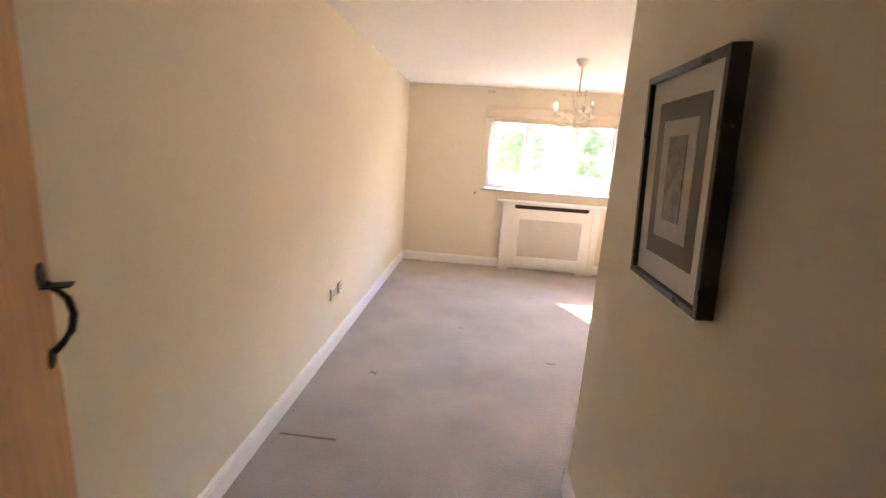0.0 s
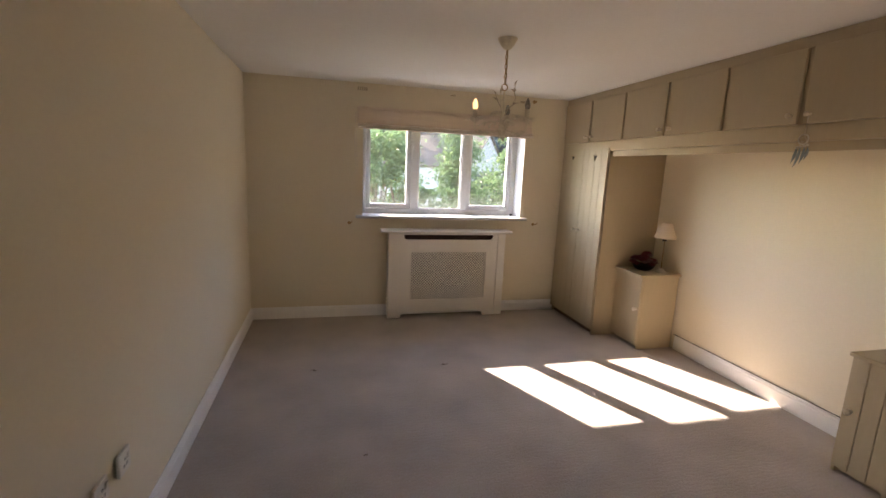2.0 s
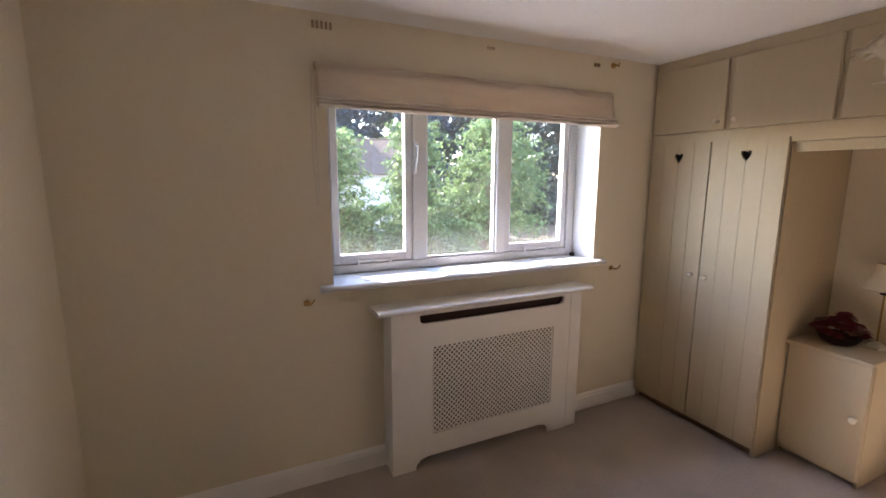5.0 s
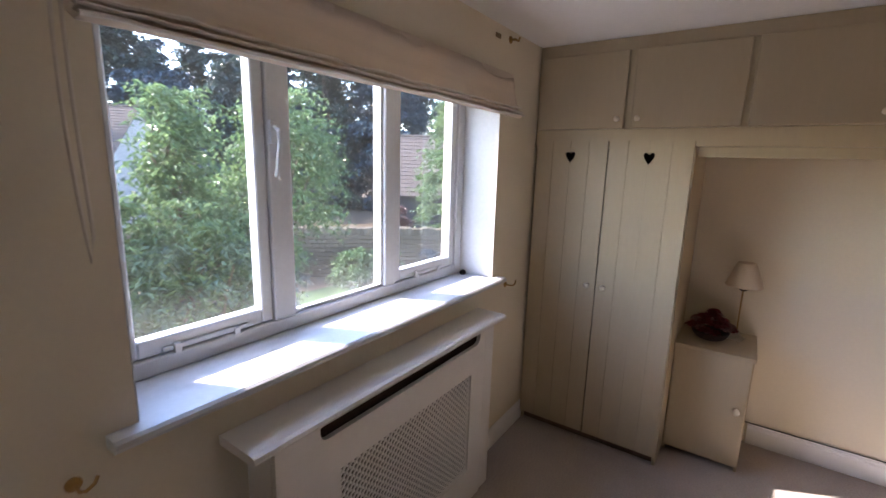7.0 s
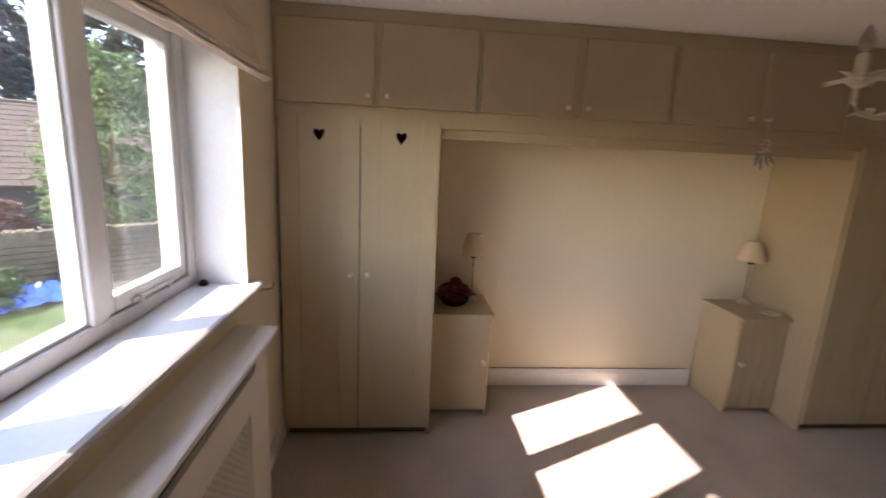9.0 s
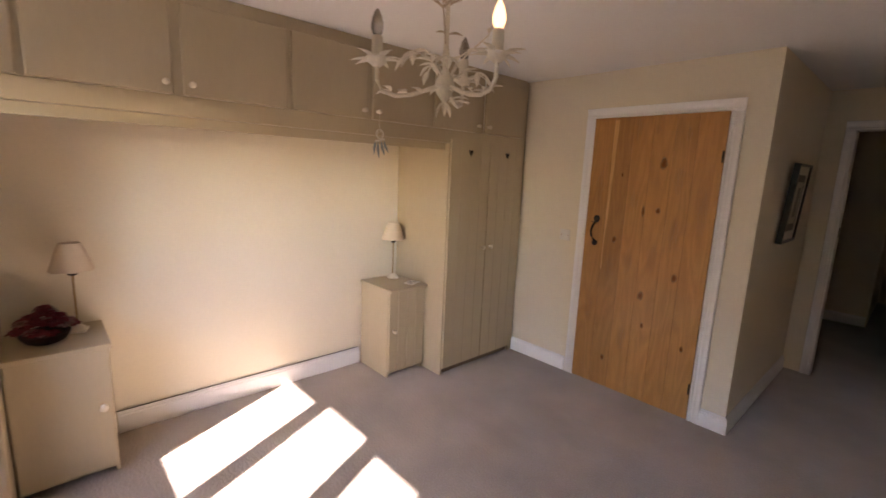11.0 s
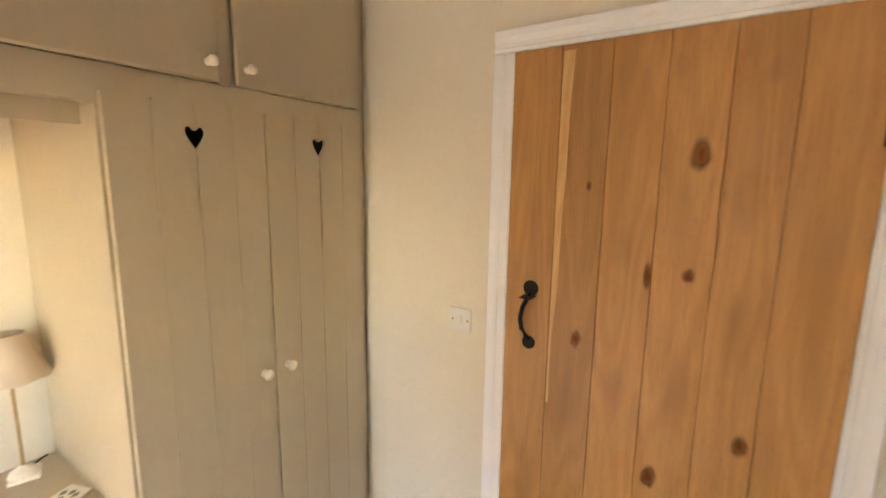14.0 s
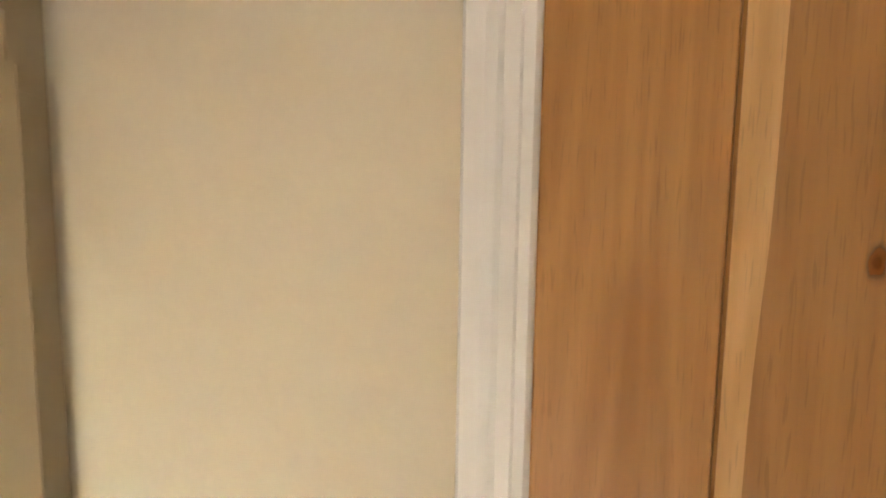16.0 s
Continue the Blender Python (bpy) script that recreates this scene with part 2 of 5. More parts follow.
casing("trim", DX0, DX1, DH, BY, 1)
casing("trim", OX0, OX1, OH, EY, 1)
setting("trim", boxes((OX1 + 0.002, OX1 + 0.03, EY - 0.12, EY - 0.101, 0, OH)), TRIM, "white painted door lining edge", "door lining")
strike = setting("strike_plate", boxes((OX1 - 0.003, OX1, EY - 0.06, EY - 0.03, 1.17, 1.25)), BLACK_IRON, "small black iron latch keep on the door lining", "latch keep")


# ---- timber doors ----
def pine(name, color, dark):
    m = bpy.data.materials.new(name)
    m.use_nodes = True
    nt = m.node_tree
    n, l = nt.nodes, nt.links
    bsdf = n["Principled BSDF"]
    tc, info = n.new("ShaderNodeTexCoord"), n.new("ShaderNodeObjectInfo")
    shift = n.new("ShaderNodeVectorMath")
    shift.operation = "MULTIPLY_ADD"
    shift.inputs[1].default_value = (1, 1, 1)
    rnd = n.new("ShaderNodeVectorMath")
    rnd.operation = "SCALE"
    rnd.inputs[0].default_value = (7.3, 3.1, 11.7)
    l.new(info.outputs["Random"], rnd.inputs["Scale"])
    l.new(tc.outputs["Object"], shift.inputs[0])
    l.new(rnd.outputs[0], shift.inputs[2])
    # slow bending of the grain, so that it runs round in long ovals
    mp = n.new("ShaderNodeMapping")
    mp.inputs["Scale"].default_value = (7.5, 7.5, 0.95)
    l.new(shift.outputs[0], mp.inputs[0])
    bend = n.new("ShaderNodeTexNoise")
    bend.inputs["Scale"].default_value, bend.inputs["Detail"].default_value = 1.0, 1.5
    l.new(mp.outputs[0], bend.inputs["Vector"])
    rings = n.new("ShaderNodeMath")
    rings.operation = "MULTIPLY"
    rings.inputs[1].default_value = 62
    l.new(bend.outputs["Fac"], rings.inputs[0])
    wave = n.new("ShaderNodeMath")
    wave.operation = "SINE"
    l.new(rings.outputs[0], wave.inputs[0])
    mp2 = n.new("ShaderNodeMapping")
    mp2.inputs["Scale"].default_value = (150, 150, 7.0)
    l.new(shift.outputs[0], mp2.inputs[0])
    grain = n.new("ShaderNodeTexNoise")
    grain.inputs["Scale"].default_value, grain.inputs["Detail"].default_value = 1.0, 4
    l.new(mp2.outputs[0], grain.inputs["Vector"])
    mix1 = n.new("ShaderNodeMath")
    mix1.operation = "MULTIPLY_ADD"
    mix1.inputs[1].default_value = 0.2
    l.new(wave.outputs[0], mix1.inputs[0])
    l.new(grain.outputs["Fac"], mix1.inputs[2])
    ramp = n.new("ShaderNodeValToRGB")
    ramp.color_ramp.elements[0].position, ramp.color_ramp.elements[0].color = 0.12, (*dark, 1)
    ramp.color_ramp.elements[1].position, ramp.color_ramp.elements[1].color = 0.86, (*color, 1)
    l.new(mix1.outputs[0], ramp.inputs[0])
    # slow mottling and short dark pores on top of the grain
    mp3, mp4 = n.new("ShaderNodeMapping"), n.new("ShaderNodeMapping")
    mp3.inputs["Scale"].default_value, mp4.inputs["Scale"].default_value = (9, 9, 2.2), (420, 420, 26)
    mott, pore = n.new("ShaderNodeTexNoise"), n.new("ShaderNodeTexNoise")
    for mapping, tex, detail in ((mp3, mott, 3), (mp4, pore, 1)):
        tex.inputs["Scale"].default_value, tex.inputs["Detail"].default_value = 1.0, detail
        l.new(shift.outputs[0], mapping.inputs[0])
        l.new(mapping.outputs[0], tex.inputs["Vector"])
    mm, pm, both, last = n.new("ShaderNodeMapRange"), n.new("ShaderNodeMapRange"), n.new("ShaderNodeMath"), n.new("ShaderNodeMath")
    mm.inputs["From Min"].default_value, mm.inputs["From Max"].default_value = 0.3, 0.7
    mm.inputs["To Min"].default_value, mm.inputs["To Max"].default_value = 0.92, 1.07
    pm.inputs["From Min"].default_value, pm.inputs["From Max"].default_value = 0.30, 0.40
    pm.inputs["To Min"].default_value, pm.inputs["To Max"].default_value = 0.84, 1.0
    l.new(mott.outputs["Fac"], mm.inputs["Value"])
    l.new(pore.outputs["Fac"], pm.inputs["Value"])
    both.operation = last.operation = "MULTIPLY"
    l.new(mm.outputs[0], both.inputs[0])
    l.new(pm.outputs[0], both.inputs[1])
    hsv = n.new("ShaderNodeHueSaturation")
    mr = n.new("ShaderNodeMapRange")
    mr.inputs["To Min"].default_value, mr.inputs["To Max"].default_value = 0.84, 1.1
    l.new(info.outputs["Random"], mr.inputs["Value"])
    l.new(mr.outputs[0], last.inputs[0])
    l.new(both.outputs[0], last.inputs[1])
    l.new(last.outputs[0], hsv.inputs["Value"])
    l.new(ramp.outputs[0], hsv.inputs["Color"])
    l.new(hsv.outputs[0], bsdf.inputs["Base Color"])
    bsdf.inputs["Roughness"].default_value = 0.42
    bump = n.new("ShaderNodeBump")
    bump.inputs["Strength"].default_value, bump.inputs["Distance"].default_value = 0.15, 0.002
    l.new(grain.outputs["Fac"], bump.inputs["Height"])
    l.new(bump.outputs[0], bsdf.inputs["Normal"])
    return m


PINE = pine("oiled_oak", (0.59, 0.292, 0.095), (0.47, 0.222, 0.068))
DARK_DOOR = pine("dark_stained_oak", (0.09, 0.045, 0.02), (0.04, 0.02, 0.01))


def plank(bm, x0, x1, y0, y1, z0, z1, v=0.0022):
    """A board whose face at y1 has chamfered long edges."""
    prism(bm, [(x0, y0), (x1, y0), (x1, y1 - v), (x1 - v, y1), (x0 + v, y1), (x0, y1 - v)], "z", z0, z1)
    return bm


def knot(bm, x, z, y, rx, rz, seed):
    """A flat oval, uneven round its rim, set a hair proud of the board."""
    rng = random.Random(seed)
    ring = []
    for i in range(20):
        a = 2 * math.pi * i / 20
        k = 1 + rng.uniform(-0.1, 0.1)
        ring.append(bm.verts.new((x + rx * k * math.cos(a), y, z + rz * k * math.sin(a))))
    mid = bm.verts.new((x, y + 0.0012, z))
    for i in range(20):
        bm.faces.new((mid, ring[i], ring[(i + 1) % 20]))
    return bm


def knot_figure(name, heart, rim, strength):
    """Timber that darkens towards a knot's heart and runs out softly into the board."""
    m = bpy.data.materials.new(name)
    m.use_nodes = True
    n, l = m.node_tree.nodes, m.node_tree.links
    bsdf = n["Principled BSDF"]
    bsdf.inputs["Roughness"].default_value, bsdf.inputs["Specular IOR Level"].default_value = 0.45, 0.1
    tc, info, mp, noi, ln = (n.new(k) for k in ("ShaderNodeTexCoord", "ShaderNodeObjectInfo", "ShaderNodeMapping", "ShaderNodeTexNoise", "ShaderNodeVectorMath"))
    mp.inputs["Location"].default_value, mp.inputs["Scale"].default_value = (-1, 0, -1), (2, 0, 2)
    l.new(tc.outputs["Generated"], mp.inputs[0])
    noi.noise_dimensions = "4D"
    noi.inputs["Scale"].default_value, noi.inputs["Detail"].default_value = 1.6, 4
    l.new(mp.outputs[0], noi.inputs["Vector"])
    far = n.new("ShaderNodeMath")
    far.operation, far.inputs[1].default_value = "MULTIPLY", 40
    l.new(info.outputs["Random"], far.inputs[0])
    l.new(far.outputs[0], noi.inputs["W"])
    ln.operation = "LENGTH"
    l.new(mp.outputs[0], ln.inputs[0])
    r = n.new("ShaderNodeMath")
    r.operation, r.inputs[1].default_value = "MULTIPLY_ADD", 0.7
    shift = n.new("ShaderNodeMath")
    shift.operation, shift.inputs[1].default_value = "ADD", -0.35
    l.new(noi.outputs["Fac"], r.inputs[0])
    l.new(ln.outputs["Value"], shift.inputs[0])
    l.new(shift.outputs[0], r.inputs[2])
    ramp = n.new("ShaderNodeValToRGB")
    e = ramp.color_ramp.elements
    e[0].position, e[0].color = 0.16, (*heart, 1)
    e[1].position, e[1].color = 0.62, (*rim, 1)
    l.new(r.outputs[0], ramp.inputs[0])
    l.new(ramp.outputs[0], bsdf.inputs["Base Color"])
    fade = n.new("ShaderNodeMapRange")
    fade.interpolation_type = "SMOOTHSTEP"
    fade.inputs["From Min"].default_value, fade.inputs["From Max"].default_value = 0.25, 0.85
    fade.inputs["To Min"].default_value, fade.inputs["To Max"].default_value = strength, 0.0
    l.new(r.outputs[0], fade.inputs["Value"])
    l.new(fade.outputs[0], bsdf.inputs["Alpha"])
    return m


KNOT = knot_figure("dark_knot", (0.20, 0.066, 0.015), (0.48, 0.21, 0.065), 0.85)
SMOKE = knot_figure("smoky_figure", (0.38, 0.155, 0.045), (0.50, 0.23, 0.075), 0.15)


def thumb_latch(parent, x, z, y, s=1):
    """A black iron pull: two round leaf plates and a bowed grip."""
    h = part("handle", tube(bmesh.new(), [(x, y + s * 0.006, z + 0.075), (x + 0.004, y + s * 0.018, z + 0.062), (x + 0.012, y + s * 0.036, z + 0.035),
             (x + 0.016, y + s * 0.042, z), (x + 0.012, y + s * 0.036, z - 0.035), (x + 0.004, y + s * 0.018, z - 0.062), (x, y + s * 0.006, z - 0.075)], 0.0075), BLACK_IRON, parent, "bowed black iron pull handle", True)
    for dz, r in ((0.092, 0.025), (-0.088, 0.022)):
        part("plate", lathe(bmesh.new(), [(r, 0), (r, 0.003 * s), (r * 0.6, 0.006 * s), (0.004, 0.008 * s)], (x, y, z + dz), "y", 14), BLACK_IRON, h, "round black iron plate", True)
    part("thumb_press", boxes((x - 0.02, x + 0.02, min(y, y + s * 0.05), max(y, y + s * 0.05), z + 0.066, z + 0.07), bevel=0.0015), BLACK_IRON, h)
    return h


def plank_door(name, w, h, label, mat, handle_x, handle_z, knots=(), turn=0.0, at=(0, 0, 0), sides=(1,), hinge=True, smoke=()):
    """A ledged door of six upright boards; local x along its width, its face towards +y."""
    d = tagged(thing(name, at, label, "door", turn=turn), kind="structure")
    cuts = [w * k / 0.86 for k in (0, 0.16, 0.291, 0.432, 0.571, 0.711, 0.86)]
    for a, b in zip(cuts, cuts[1:]):
        part("plank", plank(bmesh.new(), a + 0.0004, b - 0.0004, -0.028, 0, 0.008, h), mat, d)
    part("backing", boxes((0.004, w - 0.004, -0.04, -0.0285, 0.01, h - 0.004)), mat, d)
    for k, (x, z, rx, rz) in enumerate(knots):
        part("knot", knot(bmesh.new(), x, z, 0.0006, rx * 1.8, rz * 1.8, k), KNOT, d, "brown knot in the timber")
    for k, (x, z, rx, rz) in enumerate(smoke):
        part("figure", knot(bmesh.new(), x, z, 0.0003, rx, rz, k + 90), SMOKE, d, "smoky brown figure in the grain")
    for s in sides:
        thumb_latch(d, handle_x, handle_z, 0.0 if s > 0 else -0.04, s)
    if hinge:
        for z in (0.22, 1.72):
            hx = 0.006 if handle_x > w / 2 else w - 0.006
            part("hinge", tube(bmesh.new(), [(hx, 0.005, z - 0.035), (hx, 0.005, z + 0.035)], 0.006), BLACK_IRON, d, "black iron hinge knuckle", True)
    return d


OAK_KNOTS = [(x - DX0, z, rx, rz) for x, z, rx, rz in (
    (2.37, 1.130, 0.012, 0.022), (1.934, 0.935, 0.014, 0.026), (2.136, 0.765, 0.015, 0.028), (2.089, 1.672, 0.018, 0.034), (2.36, 1.592, 0.006, 0.012),
    (2.09, 1.36, 0.012, 0.017), (2.187, 1.351, 0.008, 0.03), (2.365, 0.23, 0.013, 0.022), (2.102, 0.555, 0.009, 0.018), (1.83, 0.47, 0.01, 0.018))]
OAK_SMOKE = [(x - DX0, z, rx, rz) for x, z, rx, rz in (
    (2.15, 1.895, 0.03, 0.05), (1.957, 1.864, 0.03, 0.05), (1.985, 1.57, 0.055, 0.12), (2.257, 1.42, 0.05, 0.10), (2.277, 1.90, 0.04, 0.13), (2.252, 0.98, 0.05, 0.16), (1.97, 1.22, 0.05, 0.16), (2.39, 0.92, 0.05, 0.15), (2.09, 1.05, 0.05, 0.18),
    (2.52, 1.50, 0.05, 0.2), (2.24, 0.42, 0.05, 0.16), (1.82, 1.35, 0.05, 0.22), (2.52, 0.6, 0.05, 0.2))]
oak = plank_door("door_1", DX1 - DX0, DH, "closed oiled oak plank door with knots and black iron furniture", PINE, 2.52 - DX0, 1.175, OAK_KNOTS, at=(DX0, -4.088, 0), smoke=OAK_SMOKE)
SAP = pine("pale_sapwood", (0.70, 0.42, 0.185), (0.58, 0.32, 0.12))
bm = bmesh.new()
sx = 0.7085
sap = []
for i in range(24):
    z = 0.9 + 1.07 * i / 23
    sap.append((sx - max(0.003, 0.006 + 0.026 * ((z - 0.9) / 1.07) ** 0.8 + 0.012 * noise.noise((0, z * 3.2, 3))), z))
prism(bm, [(sx, 0.9)] + sap[:] + [(sx, 1.97)], "y", 0.0002, 0.0008)
part("sapwood", bm, SAP, oak, "pale streak of sapwood")
# the open entry door, swung back towards the long wall
plank_door("door_2", 0.76, DH, "open oiled oak plank door with a black iron handle", PINE, 0.70, 1.10, [(0.3, 1.5, 0.012, 0.02), (0.45, 0.6, 0.012, 0.02)], turn=124, at=(0.54, -5.735, 0), sides=(-1,))
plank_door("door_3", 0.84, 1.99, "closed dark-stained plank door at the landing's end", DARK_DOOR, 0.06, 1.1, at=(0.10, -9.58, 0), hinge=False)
casing("trim", 0.10, 0.94, 2.0, -9.6, 1)

# ---- window ----
GLASS = bpy.data.materials.new("window_glass")
GLASS.use_nodes = True
gn = GLASS.node_tree
gclear, ggloss, gfres, gmix = (gn.nodes.new(k) for k in ("ShaderNodeBsdfTransparent", "ShaderNodeBsdfGlossy", "ShaderNodeLayerWeight", "ShaderNodeMixShader"))
gclear.inputs["Color"].default_value = (0.95, 0.97, 0.97, 1)
ggloss.inputs["Roughness"].default_value = 0.01
gpow, gadd = gn.nodes.new("ShaderNodeMath"), gn.nodes.new("ShaderNodeMath")
gpow.operation, gadd.operation = "POWER", "MULTIPLY_ADD"
gpow.inputs[1].default_value, gadd.inputs[1].default_value, gadd.inputs[2].default_value = 4.0, 0.7, 0.035
gfres.inputs["Blend"].default_value = 0.5
gn.links.new(gfres.outputs["Facing"], gpow.inputs[0])
gn.links.new(gpow.outputs[0], gadd.inputs[0])
gn.links.new(gadd.outputs[0], gmix.inputs[0])
gn.links.new(gclear.outputs[0], gmix.inputs[1])
gn.links.new(ggloss.outputs[0], gmix.inputs[2])
ghaze, gdust, gcoord, gsep, gmap, gnoi, gmul = (gn.nodes.new(k) for k in ("ShaderNodeMixShader", "ShaderNodeBsdfTranslucent", "ShaderNodeTexCoord", "ShaderNodeSeparateXYZ", "ShaderNodeMapRange", "ShaderNodeTexNoise", "ShaderNodeMath"))
gdust.inputs["Color"].default_value = (0.8, 0.8, 0.78, 1)
gmul.operation = "MULTIPLY"
gnoi.inputs["Scale"].default_value, gnoi.inputs["Detail"].default_value = 9, 6
gmap.inputs["From Min"].default_value, gmap.inputs["From Max"].default_value = -0.28, -0.46
gmap.inputs["To Min"].default_value, gmap.inputs["To Max"].default_value = 0.006, 0.04
gn.links.new(gcoord.outputs["Object"], gsep.inputs[0])
gn.links.new(gcoord.outputs["Object"], gnoi.inputs["Vector"])
gn.links.new(gsep.outputs["Z"], gmap.inputs["Value"])
gn.links.new(gmap.outputs[0], gmul.inputs[0])
gn.links.new(gnoi.outputs["Fac"], gmul.inputs[1])
gn.links.new(gmul.outputs[0], ghaze.inputs[0])
gn.links.new(gmix.outputs[0], ghaze.inputs[1])
gn.links.new(gdust.outputs[0], ghaze.inputs[2])
gn.links.new(ghaze.outputs[0], gn.nodes["Material Output"].inputs["Surface"])

WY = 0.205                    # inner face of the frame
win = tagged(thing("window_1", (0, 0, 0), "white painted timber casement window with three lights", "window"), kind="structure")
wx0, wx1, wz0, wz1 = WIN
part("window_frame", boxes((wx0, wx0 + 0.045, WY, WY + 0.075, wz0, wz1), (wx1 - 0.06, wx1, WY, WY + 0.075, wz0, wz1),
     (wx0 + 0.045, wx1 - 0.06, WY, WY + 0.075, wz0, wz0 + 0.05), (wx0 + 0.045, wx1 - 0.06, WY, WY + 0.075, wz1 - 0.06, wz1),
     (1.575, 1.66, WY, WY + 0.075, wz0 + 0.05, wz1 - 0.06), (2.135, 2.205, WY, WY + 0.075, wz0 + 0.05, wz1 - 0.06), bevel=0.004), WIN_WHITE, win)


def casement(x0, x1, z0, z1):
    c = part("casement", boxes((x0, x0 + 0.042, WY + 0.012, WY + 0.06, z0, z1), (x1 - 0.042, x1, WY + 0.012, WY + 0.06, z0, z1),
             (x0 + 0.042, x1 - 0.042, WY + 0.012, WY + 0.06, z0, z0 + 0.05), (x0 + 0.042, x1 - 0.042, WY + 0.012, WY + 0.06, z1 - 0.05, z1), bevel=0.005), WIN_WHITE, win)
    g = part("pane", boxes((x0 + 0.04, x1 - 0.04, WY + 0.036, WY + 0.04, z0 + 0.045, z1 - 0.045)), GLASS, c)
    g.visible_shadow = False
    m = (x0 + x1) / 2
    part("stay", boxes((m - 0.13, m + 0.13, WY + 0.002, WY + 0.01, z0 + 0.006, z0 + 0.02), (m - 0.10, m - 0.08, WY - 0.006, WY + 0.012, z0 - 0.004, z0 + 0.026),
         (m + 0.08, m + 0.10, WY - 0.004, WY + 0.012, z0 - 0.004, z0 + 0.018), bevel=0.002), WIN_WHITE, c, "white painted casement stay")
    return c


left = casement(wx0 + 0.047, 1.573, wz0 + 0.052, wz1 - 0.062)
right = casement(2.207, wx1 - 0.062, wz0 + 0.052, wz1 - 0.062)
fixed = part("pane", boxes((1.658, 2.137, WY + 0.036, WY + 0.04, wz0 + 0.045, wz1 - 0.055)), GLASS, win)
fixed.visible_shadow = False
part("putty_bead", boxes((1.66, 1.672, WY + 0.018, WY + 0.036, wz0 + 0.05, wz1 - 0.06), (2.123, 2.135, WY + 0.018, WY + 0.036, wz0 + 0.05, wz1 - 0.06), (1.672, 2.123, WY + 0.018, WY + 0.036, wz0 + 0.05, wz0 + 0.062)), WIN_WHITE, win)
hd = part("window_handle", boxes((1.578, 1.606, WY - 0.012, WY + 0.004, 1.70, 1.775), bevel=0.003), WIN_WHITE, win, "white painted casement fastener")
part("lever", tube(bmesh.new(), [(1.592, WY - 0.014, 1.755), (1.596, WY - 0.034, 1.74), (1.59, WY - 0.042, 1.69), (1.582, WY - 0.040, 1.64), (1.580, WY - 0.032, 1.595)], 0.009, taper=0.007), WIN_WHITE, hd, "", True)
# deep board and recess lining
bm = bmesh.new()
prism(bm, [(WY, wz0 - 0.03), (WY, wz0), (-0.045, wz0), (-0.055, wz0 - 0.006), (-0.058, wz0 - 0.015), (-0.055, wz0 - 0.024), (-0.045, wz0 - 0.03)], "x", wx0 + 0.001, wx1 - 0.001)
for a, b in ((wx0 - 0.065, wx0 + 0.001), (wx1 - 0.001, wx1 + 0.06)):
    prism(bm, [(-0.002, wz0 - 0.03), (-0.002, wz0), (-0.045, wz0), (-0.055, wz0 - 0.006), (-0.058, wz0 - 0.015), (-0.055, wz0 - 0.024), (-0.045, wz0 - 0.03)], "x", a, b)
part("window_sill", bm, WIN_WHITE, win, "deep white painted window board")
part("outer_sill", boxes((wx0, wx1, WY + 0.001, 0.40, wz0 - 0.03, wz0 - 0.001)), WIN_WHITE, win)
part("reveal", boxes((wx1 - 0.004, wx1 - 0.001, 0.001, WY, wz0, wz1), (wx0 + 0.001, wx0 + 0.004, 0.001, WY, wz0, wz1)), WIN_WHITE, win, "white painted recess side")

# ---- radiator cover under the window ----
rad = thing("radiator_cover", (1.945, 0, 0), "white painted radiator cover with a diamond lattice grille", "radiator cover")
rx0, rx1, ry = -0.625, 0.615, -0.135
bm = bmesh.new()
# front board: stiles, rails, arched foot, cut round the grille and the slot
gx0, gx1, gz0, gz1 = -0.395, 0.405, 0.19, 0.69
sx0, sx1, sz0, sz1 = -0.47, 0.475, 0.822, 0.872
for b in ((rx0, gx0, 0.11, sz0), (gx1, rx1 - 0.09, 0.11, sz0), (gx0, gx1, 0.11, gz0), (gx0, gx1, gz1, sz0), (rx0, sx0, sz0, 0.89), (sx1, rx1 - 0.09, sz0, 0.89), (sx0, sx1, sz1, 0.89)):
    part("front_panel", boxes((b[0], b[1], ry, ry + 0.018, b[2], b[3])), RAD_WHITE, rad)
for cx, s in ((sx0, 1), (sx1, -1)):
    corner = bmesh.new()
    prism(corner, [(cx, sz0)] + [(cx + s * 0.032 * (1 - math.sin(q)), sz0 + 0.032 * (1 - math.cos(q))) for q in [math.pi / 2 * i / 6 for i in range(7)]], "y", ry, ry + 0.018)
    part("slot_corner", corner, RAD_WHITE, rad)
# added board, coloured dark brown as the shade seen through the slot
part("slot_backing", boxes((sx0 - 0.03, sx1 + 0.02, ry + 0.03, ry + 0.04, 0.75, 0.888)), material("slot_shade_brown", (0.045, 0.022, 0.018), 0.9, 0.2, 12), rad, "added dark board in place of the shade behind the slot")
arc = [(rx0, 0), (rx0 + 0.13, 0), (rx0 + 0.135, 0.03), (rx0 + 0.16, 0.055), (rx0 + 0.2, 0.065), (rx1 - 0.29, 0.065), (rx1 - 0.25, 0.055), (rx1 - 0.225, 0.03), (rx1 - 0.22, 0), (rx1 - 0.09, 0), (rx1 - 0.09, 0.11), (rx0, 0.11)]
prism(bm, arc, "y", ry, ry + 0.018)
part("foot_rail", bm, RAD_WHITE, rad)
part("side_strip", boxes((rx1 - 0.085, rx1, ry + 0.003, ry + 0.02, 0.0, 0.89), bevel=0.002), RAD_WHITE, rad)
for a in (rx0, rx1 - 0.018):
    part("side_panel", boxes((a, a + 0.018, ry + 0.021, 0, 0.0, 0.89)), RAD_WHITE, rad)
bm = bmesh.new()
